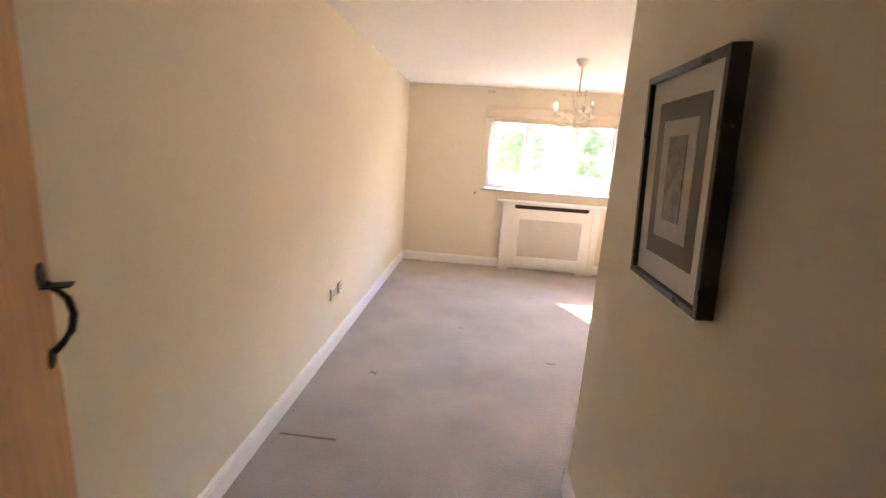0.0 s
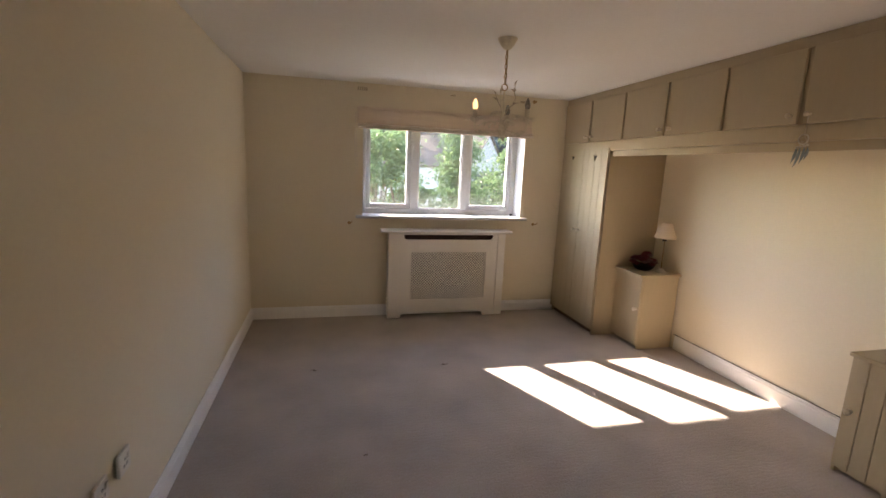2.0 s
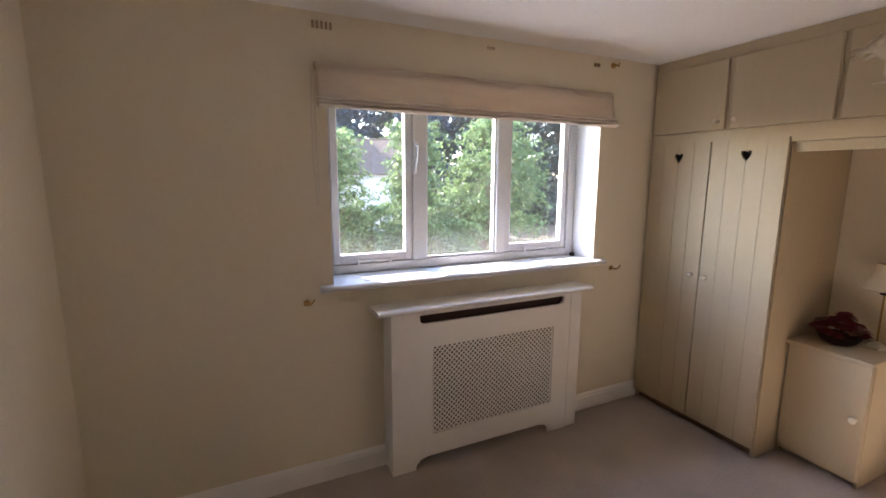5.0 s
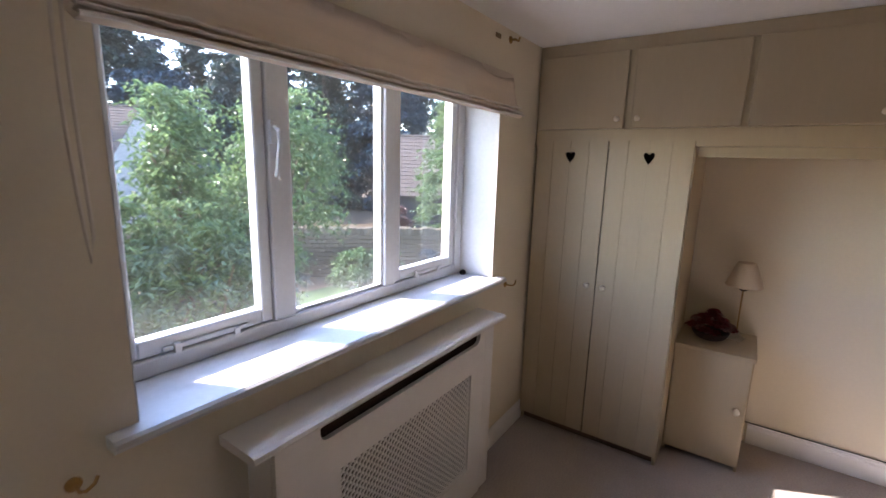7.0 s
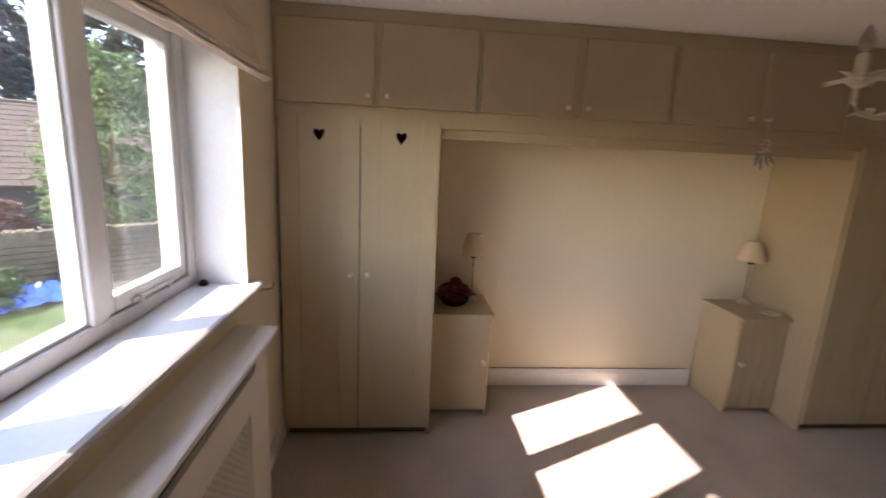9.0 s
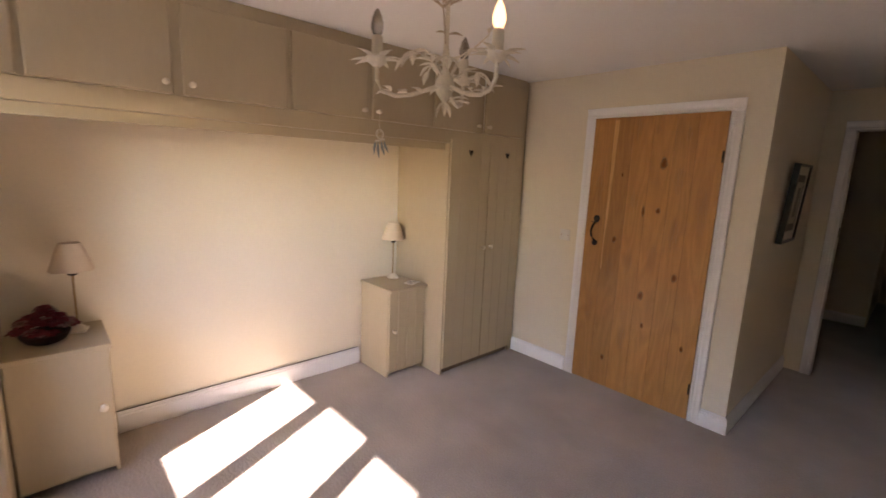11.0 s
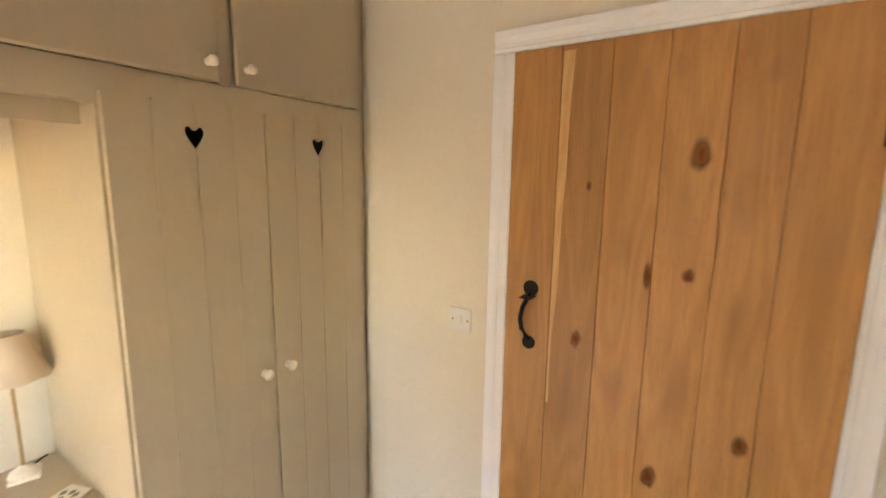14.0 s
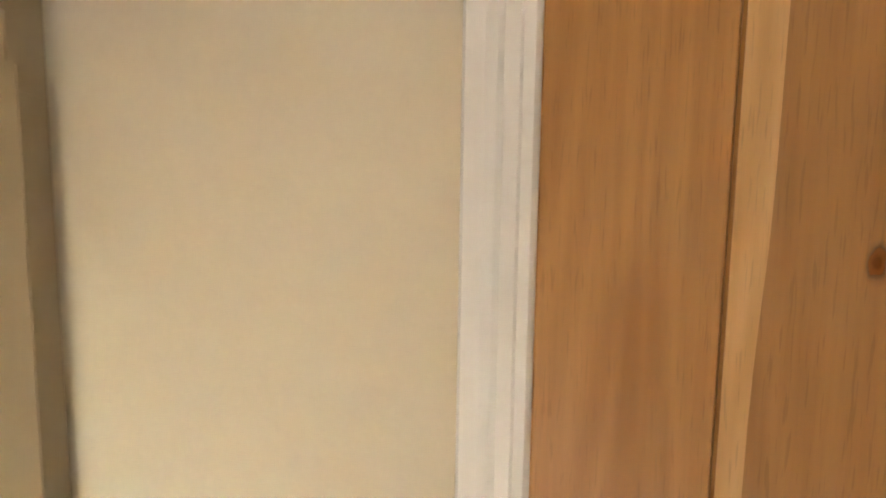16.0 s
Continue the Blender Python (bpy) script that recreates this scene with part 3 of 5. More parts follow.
prism(bm, [(0, 0.891), (0, 0.918), (-0.15, 0.918), (-0.163, 0.914), (-0.168, 0.905), (-0.163, 0.896), (-0.15, 0.891)], "x", rx0 - 0.075, rx1 + 0.06)
part("top_shelf", bm, RAD_WHITE, rad)
LATTICE = material("grey_white_lattice", (0.86, 0.83, 0.78), 0.5, 0.06, 8, 60, 0.1)
bm = bmesh.new()
step = 0.029
for s in (1, -1):
    k = -40
    while k < 70:
        # a slat along a diagonal, clipped to the grille
        c = gx0 + k * step
        lo, hi = (gx0, gx1)
        za, zb = gz0, gz1
        pts = []
        for z in (za, zb):
            x = c + s * (z - gz0)
            pts.append((x, z))
        (xa, _), (xb, _) = pts
        if max(xa, xb) > gx0 and min(xa, xb) < gx1:
            t0, t1 = 0.0, 1.0
            d = xb - xa
            ts = sorted(((gx0 - xa) / d, (gx1 - xa) / d))
            t0, t1 = max(t0, ts[0]), min(t1, ts[1])
            if t1 - t0 > 0.01:
                p = Vector((xa + d * t0, 0, za + (zb - za) * t0))
                q = Vector((xa + d * t1, 0, za + (zb - za) * t1))
                way = (q - p).normalized()
                nrm = Vector((way.z, 0, -way.x)) * 0.0042
                yy = ry + (0.006 if s > 0 else 0.009)
                vs = [bm.verts.new(v + Vector((0, yy + e, 0))) for v in (p - nrm, p + nrm, q + nrm, q - nrm) for e in (0, 0.003)]
                for f in ((0, 2, 4, 6), (1, 7, 5, 3), (0, 1, 3, 2), (2, 3, 5, 4), (4, 5, 7, 6), (6, 7, 1, 0)):
                    bm.faces.new([vs[i] for i in f])
        k += 1
gr = part("grille", bm, LATTICE, rad, "diamond lattice of thin white strips")
# near-black brown on the radiator stands in for the shade inside the cover
part("radiator", boxes((rx0 + 0.08, rx1 - 0.1, -0.085, -0.03, 0.12, 0.72), bevel=0.01), material("radiator_shade_brown", (0.07, 0.045, 0.035), 0.6, 0.1), rad, "radiator behind the grille")

# ---- fitted cupboards ----
CX = 3.21                     # faces of the cupboard doors
KNOBM = material("painted_wood_knob", (0.74, 0.66, 0.52), 0.4, 0.08, 30, 100, 0.05)


def knob(parent, x, y, z, s=-1, r=0.016, mat=None):
    """A small turned knob standing out along x."""
    return part("knob", lathe(bmesh.new(), [(r * 0.75, 0), (r * 0.45, s * 0.008), (r * 0.5, s * 0.014), (r, s * 0.022), (r, s * 0.028), (r * 0.6, s * 0.034), (0.0005, s * 0.036)], (x, y, z), "x", 14), mat or KNOBM, parent, "small turned painted knob", True)


top = thing("overhead_cupboard_run", (CX, 0, 1.765), "stone-coloured painted carcass of the overhead cupboards", "cupboard frame")
UZ0, UZ1 = 1.855 - 1.765, 2.245 - 1.765
HT = H - 1.765
doors = [(-0.02, -0.492, -1), (-0.528, -1.011, 1), (-1.036, -1.517, -1), (-1.558, -2.036, 1), (-2.062, -2.528, -1), (-2.562, -3.028, 1), (-3.055, -3.508, -1), (-3.557, -4.04, 1)]
part("bottom_rail", boxes((0.012, 0.032, -4.055, -0.003, 0.0, UZ0 - 0.001), bevel=0.002), CUP, top)
part("pelmet", boxes((0.04, 0.058, -3.20, -0.85, -0.05, -0.001)), CUP, top)
part("top_rail", boxes((0.012, 0.032, -4.055, -0.003, UZ1 + 0.001, HT - 0.002)), CUP, top)
part("shelf", boxes((0.033, WX - CX - 0.002, -4.10, -0.003, 0.0, 0.02)), CUP, top)
edges = [-0.003] + [(a[1] + b[0]) / 2 for a, b in zip(doors, doors[1:])]
for i, y in enumerate(edges):
    w = 0.022
    part("stile", boxes((0.0125, 0.032, max(y - w, -4.105), min(y + w, -0.003), UZ0, UZ1)), CUP, top)
for y0, y1, side in doors:
    d = part("cupboard_door", boxes((-0.006, 0.0115, y1, y0, UZ0, UZ1), bevel=0.0045), CUP, top)
    knob(d, -0.006, (y1 + 0.032) if side < 0 else (y0 - 0.032), UZ0 + 0.047, r=0.014)


def board_door(parent, y0, y1, z0, z1, hz, x=0.0, boards=4, size=0.058):
    """A door of upright tongued boards with a heart cut through the middle joint; y0 > y1; face towards -x."""
    d = part("door", boxes((x + 0.013, x + 0.018, y1 + 0.03, y0 - 0.03, z0 + 0.02, hz - 0.1), (x + 0.013, x + 0.018, y1 + 0.03, y0 - 0.03, hz + 0.05, z1 - 0.01)), CUP, parent, "boarded door with a cut-out heart")
    w = (y0 - y1) / boards
    cy = (y0 + y1) / 2
    for i in range(boards):
        b, a = y0 - w * i, y0 - w * (i + 1)       # b > a
        v = 0.0014
        bm = bmesh.new()
        sgn = 0
        if hz and abs(a - cy) < 1e-6:      # the heart bites into this board's low edge
            sgn, inner, outer = 1, a + v, b - v
        elif hz and abs(b - cy) < 1e-6:
            sgn, inner, outer = -1, b - v, a + v
        if sgn:
            s = size
            top = hz + 0.46 * s
            prism(bm, [(inner, top), (outer, top), (outer, z1), (inner, z1)], "x", x, x + 0.013)
            prism(bm, [(inner, hz + 0.30 * s), (inner + sgn * 0.16 * s, top), (inner, top)], "x", x, x + 0.013)
            side = [(0.36, 0.46), (0.46, 0.30), (0.44, 0.10), (0.27, -0.2), (0.0, -0.56)]
            for (u0, q0), (u1, q1) in zip(side, side[1:]):
                prism(bm, [(inner + sgn * u0 * s, hz + q0 * s), (inner + sgn * u1 * s, hz + q1 * s), (outer, hz + q1 * s), (outer, hz + q0 * s)], "x", x, x + 0.013)
            prism(bm, [(inner, z0), (outer, z0), (outer, hz - 0.56 * s), (inner, hz - 0.56 * s)], "x", x, x + 0.013)
        else:
            prism(bm, [(x + 0.013, a + v), (x + 0.0018, a + v), (x, a + v + 0.0022), (x, b - v - 0.0022), (x + 0.0018, b - v), (x + 0.013, b - v)], "z", z0, z1)
        bmesh.ops.remove_doubles(bm, verts=bm.verts, dist=1e-5)
        part("board", bm, CUP, d)
    # joint strip behind the boards, broken round the heart
    if hz:
        g0, g1 = hz - 0.034, hz + 0.028
        part("joint", boxes((x + 0.0018, x + 0.0128, y1 + 0.002, y0 - 0.002, z0 + 0.004, g0), (x + 0.0018, x + 0.0128, y1 + 0.002, cy - 0.028, g0, z1 - 0.004),
             (x + 0.0018, x + 0.0128, cy + 0.028, y0 - 0.002, g0, z1 - 0.004), (x + 0.0018, x + 0.0128, cy - 0.028, cy + 0.028, g1, z1 - 0.004),
             (x + 0.0018, x + 0.0128, cy - 0.004, cy + 0.004, hz + 0.018, g1)), CUP, d)
    return d


def wardrobe(y0, y1, label, post):
    w = thing("wardrobe", (CX, (y0 + y1) / 2, 0), label, "wardrobe", "fitted wardrobes")
    a, b = y1 - (y0 + y1) / 2, y0 - (y0 + y1) / 2
    for e in (a, b - 0.018):
        part("side_panel", boxes((0.022, WX - CX - 0.002, e, e + 0.018, 0.0, 1.763)), CUP, w)
    # added near-black back and sides paint the inner shade seen through the hearts
    part("back_panel", boxes((0.3, 0.31, a + 0.018, b - 0.018, 0.06, 1.763)), DARK, w, "added near-black panel for the shade inside the wardrobe")
    for e in (a + 0.0185, b - 0.0205):
        part("lining", boxes((0.03, 0.298, e, e + 0.002, 0.06, 1.763)), DARK, w, "added near-black panel for the shade inside the wardrobe")
    part("plinth", boxes((0.05, 0.068, a + 0.018, b - 0.018, 0, 0.06)), material("brown_plinth", (0.16, 0.10, 0.06), 0.8, 0.2, 8), w, "recessed brown plinth")
    m = 0.0
    for p, q, k in ((b - 0.004, m + 0.0012, m + 0.045), (m - 0.0012, a + 0.004, m - 0.045)):
        d = board_door(w, p, q, 0.06, 1.79, 1.705)
        knob(d, 0.0, k, 0.985)
    return w


wardrobe(-0.012, -0.842, "tall stone-coloured boarded wardrobe beside the window wall", None)
part("filler", boxes((0.034, 0.05, BY + 0.002, -4.052, -1.765, HT - 0.002)), CUP, top)
wardrobe(-3.222, -4.062, "tall stone-coloured boarded wardrobe beside the oak door's wall", None)


def bedside(y0, y1, label, flip, boards=4):
    """A low cabinet against the wall with a boarded door; y0 > y1."""
    c = thing("bedside_cabinet", (3.43, (y0 + y1) / 2, 0), label, "cabinet", "bedside cabinets")
    a, b = y1 - (y0 + y1) / 2, y0 - (y0 + y1) / 2
    D = WX - 3.43
    for e in (a, b - 0.016):
        part("side_panel", boxes((0.02, D - 0.02, e, e + 0.016, 0.0, 0.668)), CUP, c)
    part("back_panel", boxes((D - 0.04, D - 0.02, a + 0.016, b - 0.016, 0, 0.668)), CUP, c)
    part("plinth", boxes((0.06, 0.075, a + 0.016, b - 0.016, 0, 0.04)), CUP, c)
    part("top", boxes((-0.022, D - 0.002, a - 0.006, b, 0.668, 0.69), bevel=0.003), CUP, c)
    d = part("door", boxes((0.012, 0.019, a + 0.004, b - 0.004, 0.04, 0.662)), CUP, c)
    w = (b - a - 0.008) / boards
    for i in range(boards):
        part("board", boxes((0.0, 0.0118, a + 0.004 + w * i + 0.0018, a + 0.004 + w * (i + 1) - 0.0018, 0.04, 0.662), bevel=0.0028), CUP, d)
    knob(d, 0.0, (a + 0.045) if not flip else (b - 0.045), 0.37, r=0.017)
    return c


bedside(-0.846, -1.225, "low stone-coloured bedside cabinet beside the window-side wardrobe", False, 1)
bedside(-2.872, -3.215, "low stone-coloured boarded bedside cabinet beside the far wardrobe", True)

# ---- roman blind ----
LINEN = material("linen_blind", (0.80, 0.71, 0.61), 0.9, 0.12, 9, 300, 0.4, stretch=(0.4, 1, 3), depth=0.003)
ln = LINEN.node_tree
lt = ln.nodes.new("ShaderNodeBsdfTranslucent")
lt.inputs["Color"].default_value = (0.80, 0.66, 0.52, 1)
lm = ln.nodes.new("ShaderNodeMixShader")
lm.inputs[0].default_value = 0.35
ln.links.new(ln.nodes["Principled BSDF"].outputs[0], lm.inputs[1])
ln.links.new(lt.outputs[0], lm.inputs[2])
ln.links.new(lm.outputs[0], ln.nodes["Material Output"].inputs["Surface"])
HEM = material("pale_linen_hem", (0.88, 0.82, 0.74), 0.85, 0.1, 20, 200, 0.3)
bl = thing("roman_blind", (1.905, -0.045, 2.09), "beige linen roman blind drawn up over the window", "blind")
part("headrail", boxes((-0.895, 0.895, -0.002, 0.044, -0.035, 0.0), bevel=0.003), LINEN, bl)
bm = bmesh.new()
nx = 90
prof = [(0.0, -0.002), (-0.008, -0.05), (-0.014, -0.10), (-0.022, -0.145), (-0.046, -0.163), (-0.034, -0.170), (-0.056, -0.180), (-0.042, -0.187), (-0.066, -0.199), (-0.045, -0.208), (-0.006, -0.19), (0.006, -0.17)]
cols = []
for i in range(nx + 1):
    x = -0.895 + 1.79 * i / nx
    col = []
    for k, (y, z) in enumerate(prof):
        wob = 0.008 * noise.noise((x * 3.1, k * 0.7, 0.3)) + 0.005 * noise.noise((x * 9, k * 0.9, 1.3))
        sag = 0.006 * noise.noise((x * 1.7, 5.0, k * 0.3)) * (k > 3)
        col.append(bm.verts.new((x, y + wob, z + sag)))
    cols.append(col)
for a, b in zip(cols, cols[1:]):
    for k in range(len(prof) - 1):
        bm.faces.new((a[k], b[k], b[k + 1], a[k + 1]))
cloth = part("cloth", bm, LINEN, bl, "", True)
for k, (y, z) in enumerate(((-0.049, -0.164), (-0.059, -0.181), (-0.069, -0.200))):
    pts = [(-0.895 + 1.79 * i / 46, y + 0.004 * noise.noise((i * 0.55, k * 3.1, 0.3)), z + 0.007 * noise.noise((i * 0.32, k * 2.3, 4)) + 0.003 * noise.noise((i * 1.1, k, 9))) for i in range(47)]
    part("hem", tube(bmesh.new(), pts, 0.0052, 6), HEM, bl, "pale stitched fold edge", True)
sol = cloth.modifiers.new("thick", "SOLIDIFY")
sol.thickness = 0.003

# cord of the blind
CORD = material("white_cord", (0.75, 0.68, 0.58), 0.8, 0.05)
bm = bmesh.new()
loop = []
for i in range(25):
    a = i / 24
    if a < 0.5:
        loop.append((-0.90 - 0.004 * math.sin(a * 8), -0.018, -0.05 - 1.18 * a))
    else:
        loop.append((-0.91 + 0.012 * math.sin(a * 6), -0.022, -0.64 + 1.18 * (a - 0.5)))
tube(bm, loop, 0.0036, 6)
part("pull_cord", bm, CORD, bl, "looped cream pull cord", True)

BRASS = material("aged_brass", (0.45, 0.28, 0.10), 0.35, 0.2, 30, 120, 0.1, metal=1.0)
for x, z in ((0.936, 0.97), (2.922, 0.978)):
    hk = thing("curtain_tieback_hook", (x, 0, z), "small brass curtain tie-back hook on the wall", "hook", "tie-back hooks")
    part("rose", lathe(bmesh.new(), [(0.016, 0), (0.016, -0.004), (0.007, -0.009), (0.004, -0.012)], (0, 0, 0), "y", 14), BRASS, hk, "", True)
    part("arm", tube(bmesh.new(), [(0, -0.008, 0), (0, -0.04, 0), (0.008, -0.052, 0.004), (0.022, -0.054, 0.014), (0.03, -0.05, 0.026)], 0.004, 8), BRASS, hk, "", True)

# marks and bracket of the old curtain rail above the blind
STAIN = material("bare_plaster_mark", (0.40, 0.30, 0.18), 0.9, 0.35, 14, 90, 0.3)
for x, z, w, h in ((1.06, 2.255, 0.10, 0.032), (1.95, 2.262, 0.05, 0.014), (2.70, 2.255, 0.05, 0.02)):
    mk = thing("rail_bracket", (x, 0, z), "leftover dark curtain-rail bracket plate on the wall", "bracket", "old rail brackets")
    n = 5
    for i in range(n):
        part("rib", boxes((-w / 2 + w * i / n, -w / 2 + w * (i + 0.45) / n, -0.006, 0, -h / 2, h / 2)), STAIN, mk)
bk = thing("curtain_pole_bracket", (2.83, 0, 2.265), "small brass curtain pole bracket high on the wall", "bracket")
part("plate", lathe(bmesh.new(), [(0.018, 0), (0.018, -0.004), (0.008, -0.01)], (0, 0, 0), "y", 12), BRASS, bk, "", True)
part("cup", tube(bmesh.new(), [(0, -0.008, 0), (0, -0.03, -0.002), (0.0, -0.045, -0.012), (0.004, -0.05, 0.006)], 0.006, 8), BRASS, bk, "", True)

# black rubber stop at the end of the window board
stop = thing("window_wedge", (2.725, 0.165, WIN[2]), "small black rubber wedge on the window board", "wedge")
part("body", lathe(bmesh.new(), [(0.016, 0), (0.019, 0.006), (0.016, 0.018), (0.008, 0.024)], (0, 0, 0), "z", 12), BLACK_IRON, stop, "", True)

# ---- sockets and switch ----
PLASTIC = material("cream_white_plastic", (0.78, 0.74, 0.66), 0.35, 0.03, 10, 60, 0.03)
HOLE = material("black_slot", (0.02, 0.02, 0.02), 0.6, 0.1)
for y in (-2.972, -2.805):
    s = thing("wall_socket", (0.046, y, 0.44), "white plastic wall socket above the skirting board", "socket", "wall sockets")
    part("plate", boxes((-0.012, 0.0, -0.043, 0.043, -0.043, 0.043), bevel=0.003), PLASTIC, s)
    part("rocker", boxes((0.0005, 0.005, 0.014, 0.026, 0.004, 0.026), bevel=0.001), PLASTIC, s)
    for a, b in ((0, 0.012), (-0.011, -0.012), (0.011, -0.012)):
        part("slot", boxes((0.0003, 0.0012, a - 0.003, a + 0.003, b - 0.006, b + 0.005)), HOLE, s)
sw = thing("light_switch", (2.786, BY, 1.108), "white single light switch beside the oak door", "light switch")
part("plate", boxes((-0.043, 0.043, 0, 0.009, -0.043, 0.043), bevel=0.003), PLASTIC, sw)
part("rocker", boxes((-0.006, 0.006, 0.0092, 0.014, -0.013, 0.013), bevel=0.001), PLASTIC, sw)
for x in (-0.03, 0.03):
    part("screw", lathe(bmesh.new(), [(0.004, 0.0092), (0.004, 0.0102), (0.001, 0.0106)], (x, 0, 0), "y", 10), BRASS, sw, "small brass screw")

# ---- framed print in the passage ----
BLACK_WOOD = material("black_lacquered_wood", (0.015, 0.012, 0.011), 0.3, 0.3, 12, 90, 0.1)
MAT_CARD = material("off_white_mount", (0.78, 0.74, 0.66), 0.8, 0.03, 20, 120, 0.05)
GREY_CARD = material("grey_border", (0.22, 0.20, 0.17), 0.8, 0.12, 12, 120, 0.1)
PRINT = material("grey_print", (0.30, 0.27, 0.22), 0.8, 0.55, 22, 70, 0.0)
PAPER = material("pale_grey_paper", (0.60, 0.56, 0.48), 0.8, 0.05, 18, 100, 0.05)
pic = thing("framed_picture", (PX - 0.005, -4.805, 1.185), "black framed grey print with a wide white mount", "picture")
pic.matrix_world = pose(PX - 0.005, -4.805, 1.185, 0, -3.4, 0)     # hangs from a cord, its head off the wall
W2, H2, F = 0.205, 0.263, 0.017
for b in ((-W2, -W2 + F, 0, 2 * H2), (W2 - F, W2, 0, 2 * H2), (-W2 + F, W2 - F, 0, F), (-W2 + F, W2 - F, 2 * H2 - F, 2 * H2)):
    part("frame_bar", boxes((-0.038, -0.001, b[0], b[1], b[2], b[3]), bevel=0.0015), BLACK_WOOD, pic)
part("mount", boxes((-0.024, -0.004, -W2 + F, W2 - F, F, 2 * H2 - F)), MAT_CARD, pic, "off-white card mount")
part("border", boxes((-0.0255, -0.0242, -0.132, 0.132, 0.078, 2 * H2 - 0.072)), GREY_CARD, pic, "dark grey printed border")
part("paper", boxes((-0.0270, -0.0257, -0.09, 0.09, 0.128, 2 * H2 - 0.118)), PAPER, pic, "pale grey paper")
part("print", boxes((-0.0285, -0.0272, -0.048, 0.048, 0.172, 2 * H2 - 0.155)), PRINT, pic, "small blurred grey print")

# ---- chandelier ----
CREAM = material("cream_painted_metal", (0.78, 0.72, 0.60), 0.45, 0.1, 25, 120, 0.15)
AGED = material("aged_cream_gilt_metal", (0.74, 0.67, 0.54), 0.4, 0.18, 30, 140, 0.2)
# darker copy of the cream, its silhouette against the bright ceiling painted in
BACKLIT_CREAM = material("backlit_dark_cream", (0.48, 0.39, 0.28), 0.4, 0.3, 40, 140, 0.2)
WAX = material("ivory_candle_sleeve", (0.70, 0.63, 0.50), 0.5, 0.05)
BULB = bpy.data.materials.new("lit_bulb")
BULB.use_nodes = True
bb = BULB.node_tree.nodes["Principled BSDF"]
bb.inputs["Base Color"].default_value = (1, 0.8, 0.55, 1)
bb.inputs["Emission Color"].default_value = (1.0, 0.58, 0.26, 1)
bb.inputs["Emission Strength"].default_value = 0.15
CLEAR = material("dull_clear_bulb", (0.62, 0.60, 0.57), 0.15, 0.1)
CLEAR.node_tree.nodes["Principled BSDF"].inputs["Transmission Weight"].default_value = 0.75
ch = thing("chandelier", (1.785, -1.85, 2.31), "aged cream three-arm leaf chandelier with candle bulbs hanging from the ceiling", "chandelier")
part("ceiling_rose", lathe(bmesh.new(), [(0.058, 0), (0.056, -0.008), (0.044, -0.03), (0.026, -0.055), (0.012, -0.064), (0.003, -0.066)], (0, 0, 0), "z", 24), AGED, ch, "", True)
bm = bmesh.new()
for i in range(7):
    z = -0.075 - i * 0.027
    ring = []
    for k in range(13):
        a = 2 * math.pi * k / 12
        u, w = 0.007 * math.cos(a), 0.018 * math.sin(a)
        ring.append((u, 0, z + w) if i % 2 else (0, u, z + w))
    tube(bm, ring, 0.0024, 6)
part("chain", bm, BRASS, ch, "dull brass chain", True)
part("flex", tube(bmesh.new(), [(0.004, 0.004, -0.06), (0.006, 0.003, -0.15), (0.003, 0.004, -0.26)], 0.003, 6), AGED, ch, "", True)
bm = bmesh.new()
tube(bm, [(0.018 * math.cos(2 * math.pi * k / 16), 0, -0.275 + 0.018 * math.sin(2 * math.pi * k / 16)) for k in range(17)], 0.003, 6)
part("ring", bm, BRASS, ch, "", True)
part("stem", lathe(bmesh.new(), [(0.004, -0.295), (0.006, -0.32), (0.006, -0.42), (0.010, -0.45), (0.008, -0.48), (0.022, -0.505), (0.028, -0.525), (0.018, -0.545), (0.006, -0.56), (0.002, -0.57)], (0, 0, 0), "z", 14), AGED, ch, "", True)


def leaf(bm, base, way, length, width, up=(0, 0, 1), cup=0.25):
    """A pointed leaf with a folded midrib."""
    w = Vector(way).normalized()
    s = w.cross(Vector(up)).normalized()
    n = s.cross(w).normalized()
    b = Vector(base)
    rows = [(0.0, 0.04), (0.25, 0.75), (0.5, 1.0), (0.75, 0.65), (1.0, 0.02)]
    prev = None
    for t, k in rows:
        m = b + w * (length * t) - n * (length * 0.25 * t * t)
        e = n * (width * k * cup)
        row = [bm.verts.new(m - s * width * k * 0.5 + e), bm.verts.new(m), bm.verts.new(m + s * width * k * 0.5 + e)]
        if prev:
            bm.faces.new((prev[0], prev[1], row[1], row[0]))
            bm.faces.new((prev[1], prev[2], row[2], row[1]))
        prev = row


rng = random.Random(4)


def leaf_part(name, parent, leaves, mat):
    for args in leaves:
        bm = bmesh.new()
        leaf(bm, *args)
        ob = part(name, bm, mat, parent)
        m = ob.modifiers.new("thick", "SOLIDIFY")
        m.thickness = 0.0015


